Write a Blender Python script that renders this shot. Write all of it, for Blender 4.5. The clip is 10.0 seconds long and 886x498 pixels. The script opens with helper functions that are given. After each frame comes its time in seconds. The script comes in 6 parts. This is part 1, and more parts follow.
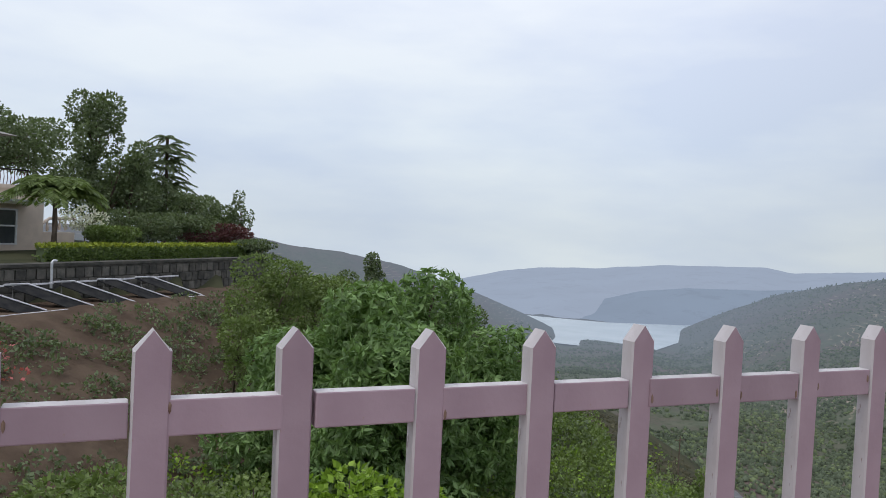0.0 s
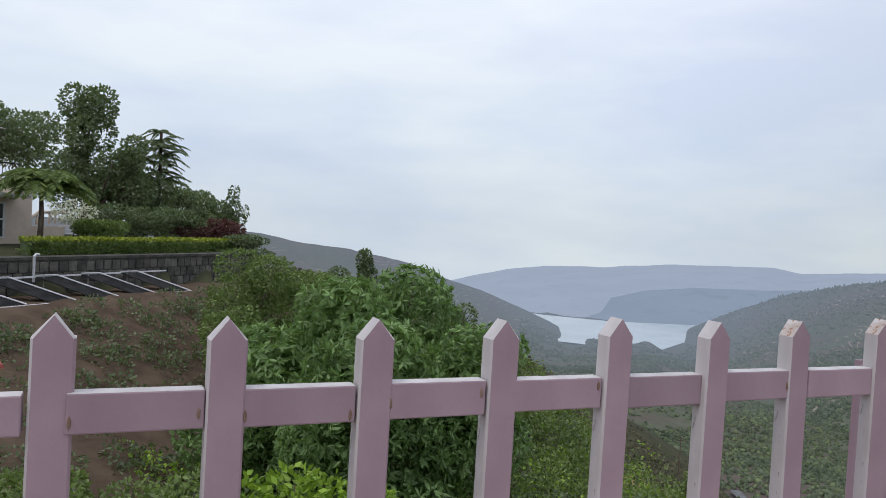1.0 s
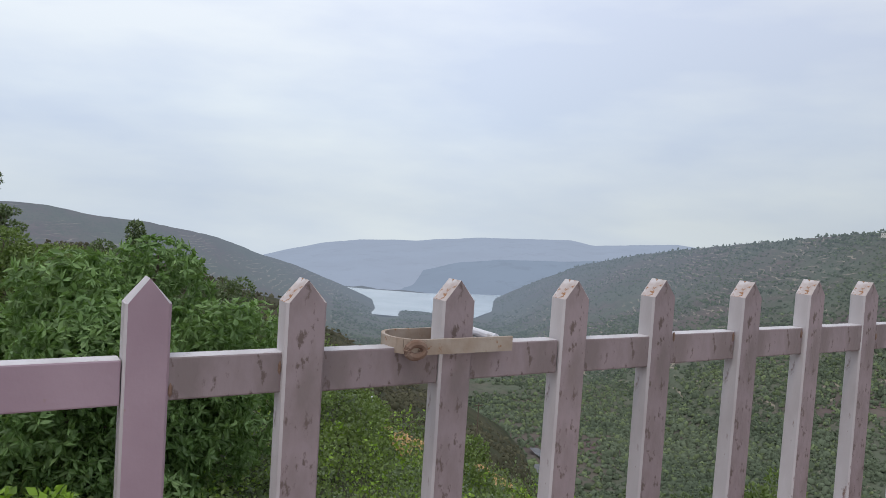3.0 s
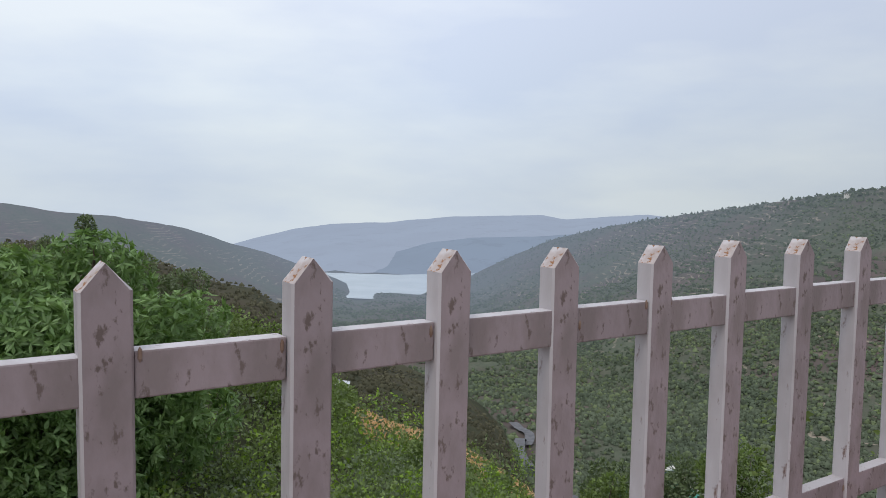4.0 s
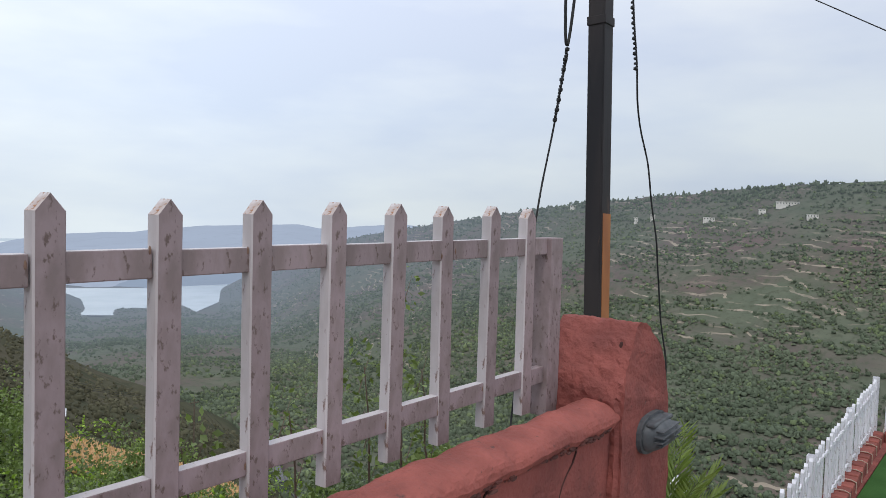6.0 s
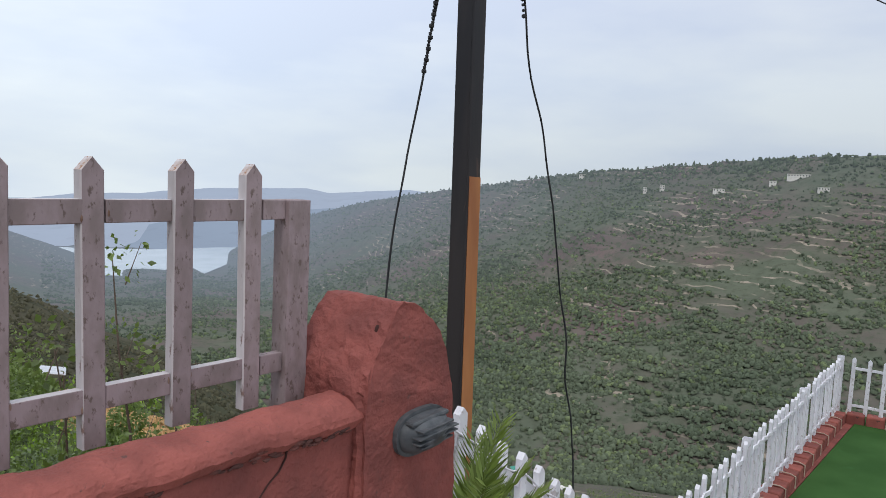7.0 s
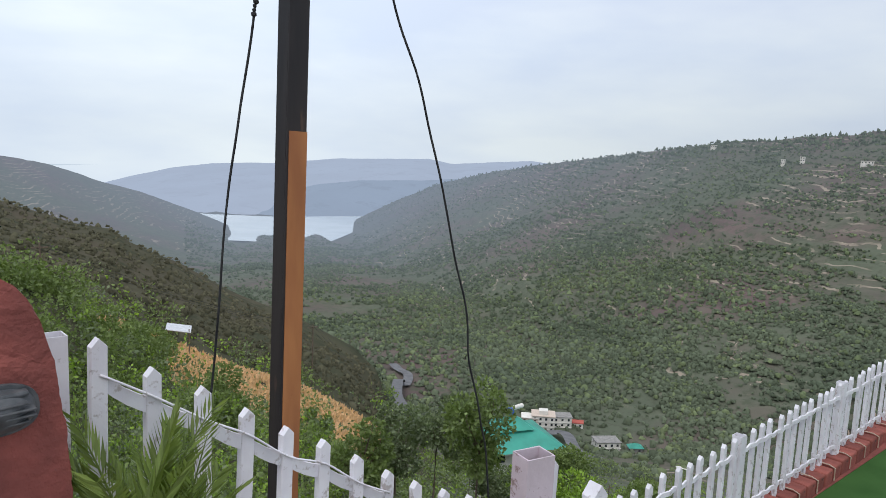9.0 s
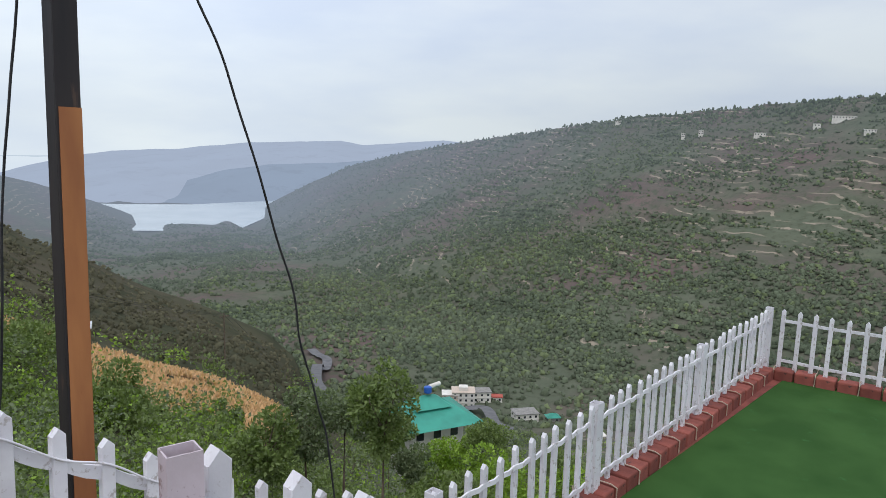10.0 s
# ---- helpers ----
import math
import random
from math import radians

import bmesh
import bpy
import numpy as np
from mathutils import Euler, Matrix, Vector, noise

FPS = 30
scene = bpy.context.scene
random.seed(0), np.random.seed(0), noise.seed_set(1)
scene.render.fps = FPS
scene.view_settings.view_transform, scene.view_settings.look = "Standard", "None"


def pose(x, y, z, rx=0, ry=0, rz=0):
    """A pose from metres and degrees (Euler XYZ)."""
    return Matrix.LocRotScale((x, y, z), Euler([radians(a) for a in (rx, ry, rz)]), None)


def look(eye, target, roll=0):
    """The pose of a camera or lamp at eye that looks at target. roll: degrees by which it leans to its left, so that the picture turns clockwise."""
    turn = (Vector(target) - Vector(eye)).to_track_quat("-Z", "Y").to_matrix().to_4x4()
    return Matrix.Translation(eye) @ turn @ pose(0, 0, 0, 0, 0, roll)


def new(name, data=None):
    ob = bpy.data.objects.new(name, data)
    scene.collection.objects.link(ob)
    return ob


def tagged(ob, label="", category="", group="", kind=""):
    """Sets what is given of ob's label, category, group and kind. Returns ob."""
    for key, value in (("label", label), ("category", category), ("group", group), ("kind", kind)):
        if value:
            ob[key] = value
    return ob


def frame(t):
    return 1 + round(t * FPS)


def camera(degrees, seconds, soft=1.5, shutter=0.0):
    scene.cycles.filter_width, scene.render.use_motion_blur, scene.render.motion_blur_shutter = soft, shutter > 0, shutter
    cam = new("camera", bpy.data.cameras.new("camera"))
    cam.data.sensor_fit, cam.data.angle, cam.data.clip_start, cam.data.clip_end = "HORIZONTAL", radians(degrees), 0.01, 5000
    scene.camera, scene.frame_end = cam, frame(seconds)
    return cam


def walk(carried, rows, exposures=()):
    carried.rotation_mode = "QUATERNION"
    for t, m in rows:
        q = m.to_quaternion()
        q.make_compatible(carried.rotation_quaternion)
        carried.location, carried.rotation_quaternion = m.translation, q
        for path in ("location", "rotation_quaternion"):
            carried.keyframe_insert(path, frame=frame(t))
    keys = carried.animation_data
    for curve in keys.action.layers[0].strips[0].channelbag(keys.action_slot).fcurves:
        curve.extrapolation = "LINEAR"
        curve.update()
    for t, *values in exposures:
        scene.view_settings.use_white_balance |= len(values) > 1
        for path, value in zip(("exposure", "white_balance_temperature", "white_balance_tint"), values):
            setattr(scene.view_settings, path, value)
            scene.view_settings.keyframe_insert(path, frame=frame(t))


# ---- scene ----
cam = camera(61.0, 10.0, soft=0.85)
PATH = [
    (0, (-9.17, -1.704, 1.546), (-8.565, 0.202, 1.494), 2.8),
    (0.5, (-8.591, -1.622, 1.526), (-8.049, 0.302, 1.466), 2.9),
    (1, (-7.994, -1.496, 1.519), (-7.406, 0.415, 1.46), 3.2),
    (1.5, (-7.364, -1.444, 1.532), (-6.724, 0.45, 1.468), 3.6),
    (2, (-6.771, -1.261, 1.487), (-6.027, 0.595, 1.429), 3.5),
    (2.2, (-6.57, -1.165, 1.476), (-5.697, 0.634, 1.42), 3.5),
    (3.3, (-5.317, -1.118, 1.452), (-4.256, 0.573, 1.33), 3.1),
    (3.5, (-5.108, -1.071, 1.425), (-4.026, 0.605, 1.284), 2.2),
    (4, (-4.591, -1.057, 1.446), (-3.493, 0.608, 1.296), 1.0),
    (4.5, (-4.125, -1.027, 1.441), (-2.893, 0.541, 1.29), 1.0),
    (5, (-3.66, -1.119, 1.381), (-2.304, 0.346, 1.246), 1.1),
    (5.2, (-3.448, -1.172, 1.387), (-2.093, 0.293, 1.255), 1.1),
    (6.3, (-2.197, -1.742, 1.334), (-0.586, -0.561, 1.227), 1.7),
    (6.5, (-2.017, -1.846, 1.353), (-0.432, -0.632, 1.238), 1.8),
    (7, (-1.508, -2.023, 1.344), (0.044, -0.778, 1.144), 2.6),
    (7.5, (-1.076, -2.286, 1.349), (0.35, -0.904, 1.112), 3.0),
    (8, (-0.643, -2.503, 1.346), (0.692, -1.038, 1.081), 2.7),
    (8.5, (-0.256, -2.661, 1.341), (1.065, -1.185, 1.06), 2.9),
    (9, (0.036, -2.911, 1.327), (1.362, -1.443, 1.037), 2.6),
    (9.5, (0.295, -3.11, 1.338), (1.629, -1.649, 1.043), 1.7),
    (10, (0.589, -3.232, 1.302), (2.069, -1.928, 0.969), 1.4),
]
walk(cam, [(t, look(eye, target, roll)) for t, eye, target, roll in PATH],
     exposures=[(0, 0.05), (2.2, 0.08), (4.5, 0.05), (5.2, 0.1), (6.3, 0.27), (7, 0.24), (8, 0.34), (9, 0.30), (10, 0.24)])


# ---------- light ----------
world = bpy.data.worlds.new("sky")
scene.world = world
world.use_nodes = True
wn, wl = world.node_tree.nodes, world.node_tree.links
wn.clear()


def link_chain(tree, a, out, b, inp):
    tree.links.new(a.outputs[out], b.inputs[inp])


w_out = wn.new("ShaderNodeOutputWorld")
w_bg = wn.new("ShaderNodeBackground")
w_co = wn.new("ShaderNodeTexCoord")
w_sep = wn.new("ShaderNodeSeparateXYZ")
w_ramp = wn.new("ShaderNodeValToRGB")
w_map = wn.new("ShaderNodeMapping")
w_noise = wn.new("ShaderNodeTexNoise")
w_cr = wn.new("ShaderNodeValToRGB")
w_mix = wn.new("ShaderNodeMix")
w_mix.data_type, w_mix.blend_type = "RGBA", "MULTIPLY"
w_mix.inputs[0].default_value = 1.0
w_map.inputs["Scale"].default_value = (1.6, 1.6, 5.5)
w_noise.inputs["Scale"].default_value = 1.5
w_noise.inputs["Detail"].default_value = 5
w_noise.inputs["Roughness"].default_value = 0.5
w_cr.color_ramp.elements[0].position, w_cr.color_ramp.elements[0].color = 0.36, (0.84, 0.87, 0.94, 1)
w_cr.color_ramp.elements[1].position, w_cr.color_ramp.elements[1].color = 0.62, (1.05, 1.04, 1.0, 1)
r_ = w_ramp.color_ramp
r_.elements[0].position, r_.elements[0].color = 0.0, (0.62, 0.69, 0.76, 1)
r_.elements[1].position, r_.elements[1].color = 0.30, (0.80, 0.86, 0.98, 1)
e_ = r_.elements.new(0.12)
e_.color = (0.70, 0.78, 0.88, 1)
wl.new(w_co.outputs["Generated"], w_sep.inputs[0])
wl.new(w_sep.outputs["Z"], w_ramp.inputs[0])
wl.new(w_co.outputs["Generated"], w_map.inputs["Vector"])
wl.new(w_map.outputs[0], w_noise.inputs["Vector"])
wl.new(w_noise.outputs["Fac"], w_cr.inputs[0])
wl.new(w_ramp.outputs[0], w_mix.inputs[6])
wl.new(w_cr.outputs[0], w_mix.inputs[7])
w_side = wn.new("ShaderNodeMapRange")
w_side.inputs["From Min"].default_value, w_side.inputs["From Max"].default_value = 0.55, 1.0
w_side.inputs["To Min"].default_value, w_side.inputs["To Max"].default_value = 1.0, 0.78
wl.new(w_sep.outputs["X"], w_side.inputs["Value"])
w_dim = wn.new("ShaderNodeVectorMath")
w_dim.operation = "SCALE"
wl.new(w_mix.outputs[2], w_dim.inputs[0])
wl.new(w_side.outputs[0], w_dim.inputs["Scale"])
wl.new(w_dim.outputs[0], w_bg.inputs["Color"])
w_bg.inputs["Strength"].default_value = 1.0
wl.new(w_bg.outputs[0], w_out.inputs[0])

sun = new("sun", bpy.data.lights.new("sun", "SUN"))
sun.data.energy, sun.data.angle, sun.data.color = 0.9, radians(14), (1.0, 0.96, 0.9)
sun.matrix_world = look((0, 0, 50), (22, 12, 0))


# ---------- materials ----------
def mat(name, base, second=None, scale=6.0, rough=0.8, bump=0.2, bump_scale=40.0, metal=0.0, third=None, third_at=0.62,
        spec=0.3, per_object=0.0, stretch=(1, 1, 1), detail=6.0, per_island=0.0, space="Object", split=(0.38, 0.62)):
    """A surface with two colours mingled by noise, a third in blotches, and fine relief."""
    m = bpy.data.materials.new(name)
    m.use_nodes = True
    n, l = m.node_tree.nodes, m.node_tree.links
    b = n["Principled BSDF"]
    b.inputs["Roughness"].default_value = rough
    b.inputs["Metallic"].default_value = metal
    b.inputs["Specular IOR Level"].default_value = spec
    co = n.new("ShaderNodeTexCoord")
    mp = n.new("ShaderNodeMapping")
    mp.inputs["Scale"].default_value = stretch
    if space == "World":
        ge = n.new("ShaderNodeNewGeometry")
        l.new(ge.outputs["Position"], mp.inputs["Vector"])
    else:
        l.new(co.outputs[space], mp.inputs["Vector"])
    no = n.new("ShaderNodeTexNoise")
    no.inputs["Scale"].default_value, no.inputs["Detail"].default_value = scale, detail
    l.new(mp.outputs[0], no.inputs["Vector"])
    cr = n.new("ShaderNodeValToRGB")
    cr.color_ramp.elements[0].position, cr.color_ramp.elements[1].position = split
    cr.color_ramp.elements[0].color = (*base, 1)
    cr.color_ramp.elements[1].color = (*(second or base), 1)
    l.new(no.outputs["Fac"], cr.inputs[0])
    colour = cr.outputs[0]
    if third:
        n3 = n.new("ShaderNodeTexNoise")
        n3.inputs["Scale"].default_value, n3.inputs["Detail"].default_value = scale * 2.7, 8
        n3.inputs["Roughness"].default_value = 0.65
        l.new(mp.outputs[0], n3.inputs["Vector"])
        c3 = n.new("ShaderNodeValToRGB")
        c3.color_ramp.elements[0].position, c3.color_ramp.elements[1].position = third_at, third_at + 0.06
        l.new(n3.outputs["Fac"], c3.inputs[0])
        mx = n.new("ShaderNodeMix")
        mx.data_type = "RGBA"
        mx.inputs[7].default_value = (*third, 1)
        l.new(c3.outputs[0], mx.inputs[0])
        l.new(colour, mx.inputs[6])
        colour = mx.outputs[2]
    if per_object or per_island:
        hs = n.new("ShaderNodeHueSaturation")
        mr = n.new("ShaderNodeMapRange")
        amount = per_object or per_island
        mr.inputs["To Min"].default_value, mr.inputs["To Max"].default_value = 1 - amount, 1 + amount
        if per_object:
            oi = n.new("ShaderNodeObjectInfo")
            l.new(oi.outputs["Random"], mr.inputs["Value"])
        else:
            oi = n.new("ShaderNodeNewGeometry")
            l.new(oi.outputs["Random Per Island"], mr.inputs["Value"])
        l.new(mr.outputs[0], hs.inputs["Value"])
        l.new(colour, hs.inputs["Color"])
        colour = hs.outputs[0]
    l.new(colour, b.inputs["Base Color"])
    if bump:
        nb = n.new("ShaderNodeTexNoise")
        nb.inputs["Scale"].default_value, nb.inputs["Detail"].default_value = bump_scale, 5
        l.new(mp.outputs[0], nb.inputs["Vector"])
        bu = n.new("ShaderNodeBump")
        bu.inputs["Strength"].default_value, bu.inputs["Distance"].default_value = bump, 0.4 / bump_scale
        l.new(nb.outputs["Fac"], bu.inputs["Height"])
        l.new(bu.outputs[0], b.inputs["Normal"])
    return m


def leaf_mat(name, a, b2, amount=0.45):
    """Leaves: diffuse with some light through them, each leaf a little lighter or darker."""
    m = mat(name, a, b2, scale=0.9, rough=0.55, bump=0, spec=0.35, per_island=amount, space="World")
    n, l = m.node_tree.nodes, m.node_tree.links
    b = n["Principled BSDF"]
    tr = n.new("ShaderNodeBsdfTranslucent")
    tr.inputs["Color"].default_value = (b2[0] * 1.3, b2[1] * 1.5, b2[2] * 0.7, 1)
    mx = n.new("ShaderNodeMixShader")
    mx.inputs[0].default_value = 0.25
    l.new(b.outputs[0], mx.inputs[1])
    l.new(tr.outputs[0], mx.inputs[2])
    l.new(mx.outputs[0], n["Material Output"].inputs[0])
    return m


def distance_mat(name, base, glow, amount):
    """Far distance: dull ground with the air's haze mixed in as emission."""
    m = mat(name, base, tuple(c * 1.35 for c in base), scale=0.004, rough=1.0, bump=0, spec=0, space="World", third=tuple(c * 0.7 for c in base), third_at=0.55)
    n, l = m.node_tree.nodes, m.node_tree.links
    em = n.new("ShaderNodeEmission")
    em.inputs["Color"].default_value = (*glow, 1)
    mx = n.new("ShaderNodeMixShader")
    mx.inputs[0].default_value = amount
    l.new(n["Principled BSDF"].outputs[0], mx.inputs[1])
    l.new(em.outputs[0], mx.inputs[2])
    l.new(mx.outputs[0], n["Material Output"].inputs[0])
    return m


M = {}
M["pink"] = mat("pink_paint", (0.315, 0.215, 0.250), (0.375, 0.265, 0.302), scale=5, rough=0.5, bump=0.12, bump_scale=60, third=(0.30, 0.20, 0.18), third_at=0.66, spec=0.4, per_object=0.10)
M["pink_worn"] = mat("worn_pink_paint", (0.305, 0.237, 0.242), (0.225, 0.175, 0.170), scale=13, rough=0.6, bump=0.3, bump_scale=70, third=(0.145, 0.105, 0.094), third_at=0.575, spec=0.3, per_object=0.10, stretch=(1.6, 1.6, 0.8))
# pale edge colour: the sky's highlight painted in, along with worn bare paint
M["lit_worn_edge"] = mat("lit_weathered_edge", (0.56, 0.52, 0.525), (0.44, 0.395, 0.395), scale=9, rough=0.45, bump=0.2, bump_scale=80, third=(0.20, 0.13, 0.11), third_at=0.60, per_object=0.08, stretch=(1, 1, 0.4))
M["latch_steel"] = mat("latch_steel", (0.40, 0.33, 0.27), (0.33, 0.25, 0.19), scale=20, rough=0.7, bump=0.3, bump_scale=90, third=(0.26, 0.12, 0.05), third_at=0.6)
M["newel_pink"] = mat("pale_pink_paint", (0.56, 0.48, 0.52), (0.48, 0.41, 0.44), scale=8, rough=0.6, bump=0.2, third=(0.24, 0.17, 0.16), third_at=0.58)
M["rust"] = mat("rusted_cap", (0.60, 0.56, 0.56), (0.46, 0.38, 0.35), scale=30, rough=0.8, bump=0.4, bump_scale=120, third=(0.30, 0.14, 0.06), third_at=0.54)
M["white_paint"] = mat("white_paint", (0.74, 0.73, 0.76), (0.66, 0.64, 0.68), scale=5, rough=0.5, bump=0.15, bump_scale=60, third=(0.45, 0.41, 0.40), third_at=0.57, per_object=0.08)
M["red_plaster"] = mat("red_plaster", (0.275, 0.083, 0.068), (0.190, 0.060, 0.051), scale=5.5, rough=0.92, bump=1.2, bump_scale=38, third=(0.120, 0.058, 0.050), third_at=0.64)
M["rubble"] = mat("brick_rubble", (0.30, 0.12, 0.08), (0.20, 0.11, 0.08), scale=12, rough=0.95, bump=0.8, bump_scale=40, third=(0.10, 0.07, 0.06))
M["pole_black"] = mat("black_paint", (0.014, 0.013, 0.015), (0.032, 0.026, 0.025), scale=4, rough=0.6, bump=0.1, stretch=(1, 1, 0.15), third=(0.07, 0.045, 0.035), third_at=0.62)
M["pole_orange"] = mat("orange_primer", (0.40, 0.165, 0.060), (0.30, 0.115, 0.045), scale=6, rough=0.6, bump=0.1, stretch=(1, 1, 0.2), third=(0.22, 0.09, 0.04), third_at=0.64)
M["cable"] = mat("black_cable", (0.018, 0.018, 0.02), (0.035, 0.035, 0.035), rough=0.6, bump=0)
M["lamp_grey"] = mat("grey_plastic", (0.060, 0.066, 0.072), (0.10, 0.105, 0.11), scale=25, rough=0.55, bump=0.1, bump_scale=90)
M["turf"] = mat("artificial_turf", (0.028, 0.075, 0.018), (0.042, 0.10, 0.026), scale=1.2, rough=0.95, bump=0.6, bump_scale=150, third=(0.04, 0.115, 0.034), spec=0.1)
M["paving"] = mat("paving", (0.36, 0.31, 0.27), (0.28, 0.24, 0.21), scale=3, rough=0.9, bump=0.3)
M["mango_leaf"] = leaf_mat("mango_leaf", (0.112, 0.182, 0.062), (0.205, 0.300, 0.115))
M["bush_leaf"] = leaf_mat("bush_leaf", (0.15, 0.245, 0.03), (0.25, 0.36, 0.05))
M["dark_leaf"] = leaf_mat("dark_leaf", (0.104, 0.132, 0.072), (0.155, 0.192, 0.100))
M["mid_leaf"] = leaf_mat("mid_leaf", (0.112, 0.155, 0.048), (0.172, 0.224, 0.074))
M["palm_leaf"] = leaf_mat("palm_leaf", (0.095, 0.15, 0.03), (0.16, 0.21, 0.05))
M["yellow_leaf"] = leaf_mat("yellow_leaf", (0.24, 0.28, 0.03), (0.30, 0.33, 0.05))
M["maroon_leaf"] = leaf_mat("maroon_leaf", (0.09, 0.035, 0.04), (0.13, 0.05, 0.05))
M["bark"] = mat("bark", (0.10, 0.075, 0.055), (0.17, 0.13, 0.10), scale=8, rough=0.95, bump=0.8, bump_scale=25, stretch=(1, 1, 0.3))
M["dry_grass"] = leaf_mat("dry_grass", (0.52, 0.315, 0.185), (0.64, 0.43, 0.27), 0.3)
M["asphalt"] = mat("asphalt", (0.12, 0.12, 0.125), (0.16, 0.16, 0.165), scale=0.3, rough=0.9, bump=0, space="World")
M["cream"] = mat("cream_plaster", (0.60, 0.50, 0.42), (0.54, 0.45, 0.38), scale=1.5, rough=0.9, bump=0.15, space="World")
M["white_wall"] = mat("white_plaster", (0.74, 0.71, 0.66), (0.66, 0.63, 0.58), scale=0.4, rough=0.9, bump=0, space="World")
M["concrete"] = mat("grey_concrete", (0.30, 0.29, 0.27), (0.22, 0.21, 0.2), scale=0.6, rough=0.9, bump=0.1, space="World", third=(0.12, 0.12, 0.11))
M["green_roof"] = mat("turquoise_sheet", (0.055, 0.33, 0.25), (0.045, 0.25, 0.19), scale=0.3, rough=0.5, bump=0, space="World")
M["red_roof"] = mat("red_roof", (0.45, 0.10, 0.07), (0.36, 0.08, 0.06), scale=0.5, rough=0.7, bump=0, space="World")
M["iron_red"] = mat("dark_red_iron", (0.10, 0.035, 0.035), (0.14, 0.05, 0.045), rough=0.6, bump=0)
M["blue_plastic"] = mat("blue_plastic", (0.03, 0.10, 0.42), (0.04, 0.14, 0.5), rough=0.4, bump=0)
M["window_dark"] = mat("dark_glass", (0.03, 0.035, 0.04), (0.06, 0.065, 0.07), scale=0.5, rough=0.15, bump=0, spec=0.6, space="World")
M["metal_grey"] = mat("galvanised_steel", (0.52, 0.53, 0.55), (0.62, 0.63, 0.65), scale=3, rough=0.45, bump=0, metal=0.3)
M["stone_wall"] = mat("dark_stone", (0.07, 0.068, 0.062), (0.13, 0.12, 0.105), scale=2.0, rough=0.95, bump=0.6, bump_scale=8, third=(0.05, 0.05, 0.045), per_object=0.35)


# ---------- building helpers ----------
def part(name, bm, material, parent=None, label="", smooth=False):
    me = bpy.data.meshes.new(name)
    bm.to_mesh(me)
    bm.free()
    me.materials.append(M[material] if isinstance(material, str) else material)
    if smooth:
        for p in me.polygons:
            p.use_smooth = True
    ob = new(name, me)
    ob.parent = parent
    if label:
        tagged(ob, label)
    return ob


def mesh_of(name, verts, faces, material, parent=None, smooth=False):
    me = bpy.data.meshes.new(name)
    me.from_pydata([tuple(v) for v in verts], [], [tuple(f) for f in faces])
    me.materials.append(M[material] if isinstance(material, str) else material)
    if smooth:
        for p in me.polygons:
            p.use_smooth = True
    ob = new(name, me)
    ob.parent = parent
    return ob


def empty(name, m=None):
    ob = new(name)
    if m is not None:
        ob.matrix_world = m
    return ob


def box(bm, lo, hi, bevel=0.0, m=None):
    v = [bm.verts.new((x, y, z)) for x in (lo[0], hi[0]) for y in (lo[1], hi[1]) for z in (lo[2], hi[2])]
    fs = [(0, 1, 3, 2), (4, 6, 7, 5), (0, 4, 5, 1), (2, 3, 7, 6), (0, 2, 6, 4), (1, 5, 7, 3)]
    faces = [bm.faces.new([v[i] for i in f]) for f in fs]
    if bevel:
        es = list({e for f in faces for e in f.edges})
        r = bmesh.ops.bevel(bm, geom=es, offset=bevel, segments=2, affect="EDGES", profile=0.5)
        v = list({w for f in r["faces"] for w in f.verts} | {w for w in v if w.is_valid})
    if m is not None:
        bmesh.ops.transform(bm, matrix=m, verts=v)
    return bm


def tube(bm, pts, radii, sides=8, caps=True):
    """A tapered tube along a line of points."""
    pts = [Vector(p) for p in pts]
    if not hasattr(radii, "__len__"):
        radii = [radii] * len(pts)
    rings = []
    for i, p in enumerate(pts):
        d = (pts[min(i + 1, len(pts) - 1)] - pts[max(i - 1, 0)])
        q = d.to_track_quat("Z", "Y")
        rings.append([bm.verts.new(p + q @ Vector((radii[i] * math.cos(a), radii[i] * math.sin(a), 0)))
                      for a in [2 * math.pi * k / sides for k in range(sides)]])
    for a, b in zip(rings, rings[1:]):
        for k in range(sides):
            bm.faces.new((a[k], a[(k + 1) % sides], b[(k + 1) % sides], b[k]))
    if caps:
        bm.faces.new(rings[0][::-1])
        bm.faces.new(rings[-1])
    return bm


def interp(x, xs, ys):
    return float(np.interp(x, xs, ys))


def smooth01(a, b, x):
    t = np.clip((x - a) / (b - a), 0, 1)
    return t * t * (3 - 2 * t)


# ---------- the land ----------
LAKE_Z = -262.0
RIDGE_B = (28, 31.9, 36, 38.7, 42, 45.9, 50.8, 57.3, 62, 70, 77.5, 83, 110, 150)
RIDGE_E = (-8.2, -7.5, -6.15, -4.8, -3.4, -2.3, -1.4, -0.3, 0.5, 1.5, 2.3, 2.6, 2.0, 1.0)
RIDGE_R = ((30, 36, 44, 52, 62, 80, 150), (2250, 2400, 2000, 1650, 1250, 1050, 1000))
UX, UY = 0.615, 0.79


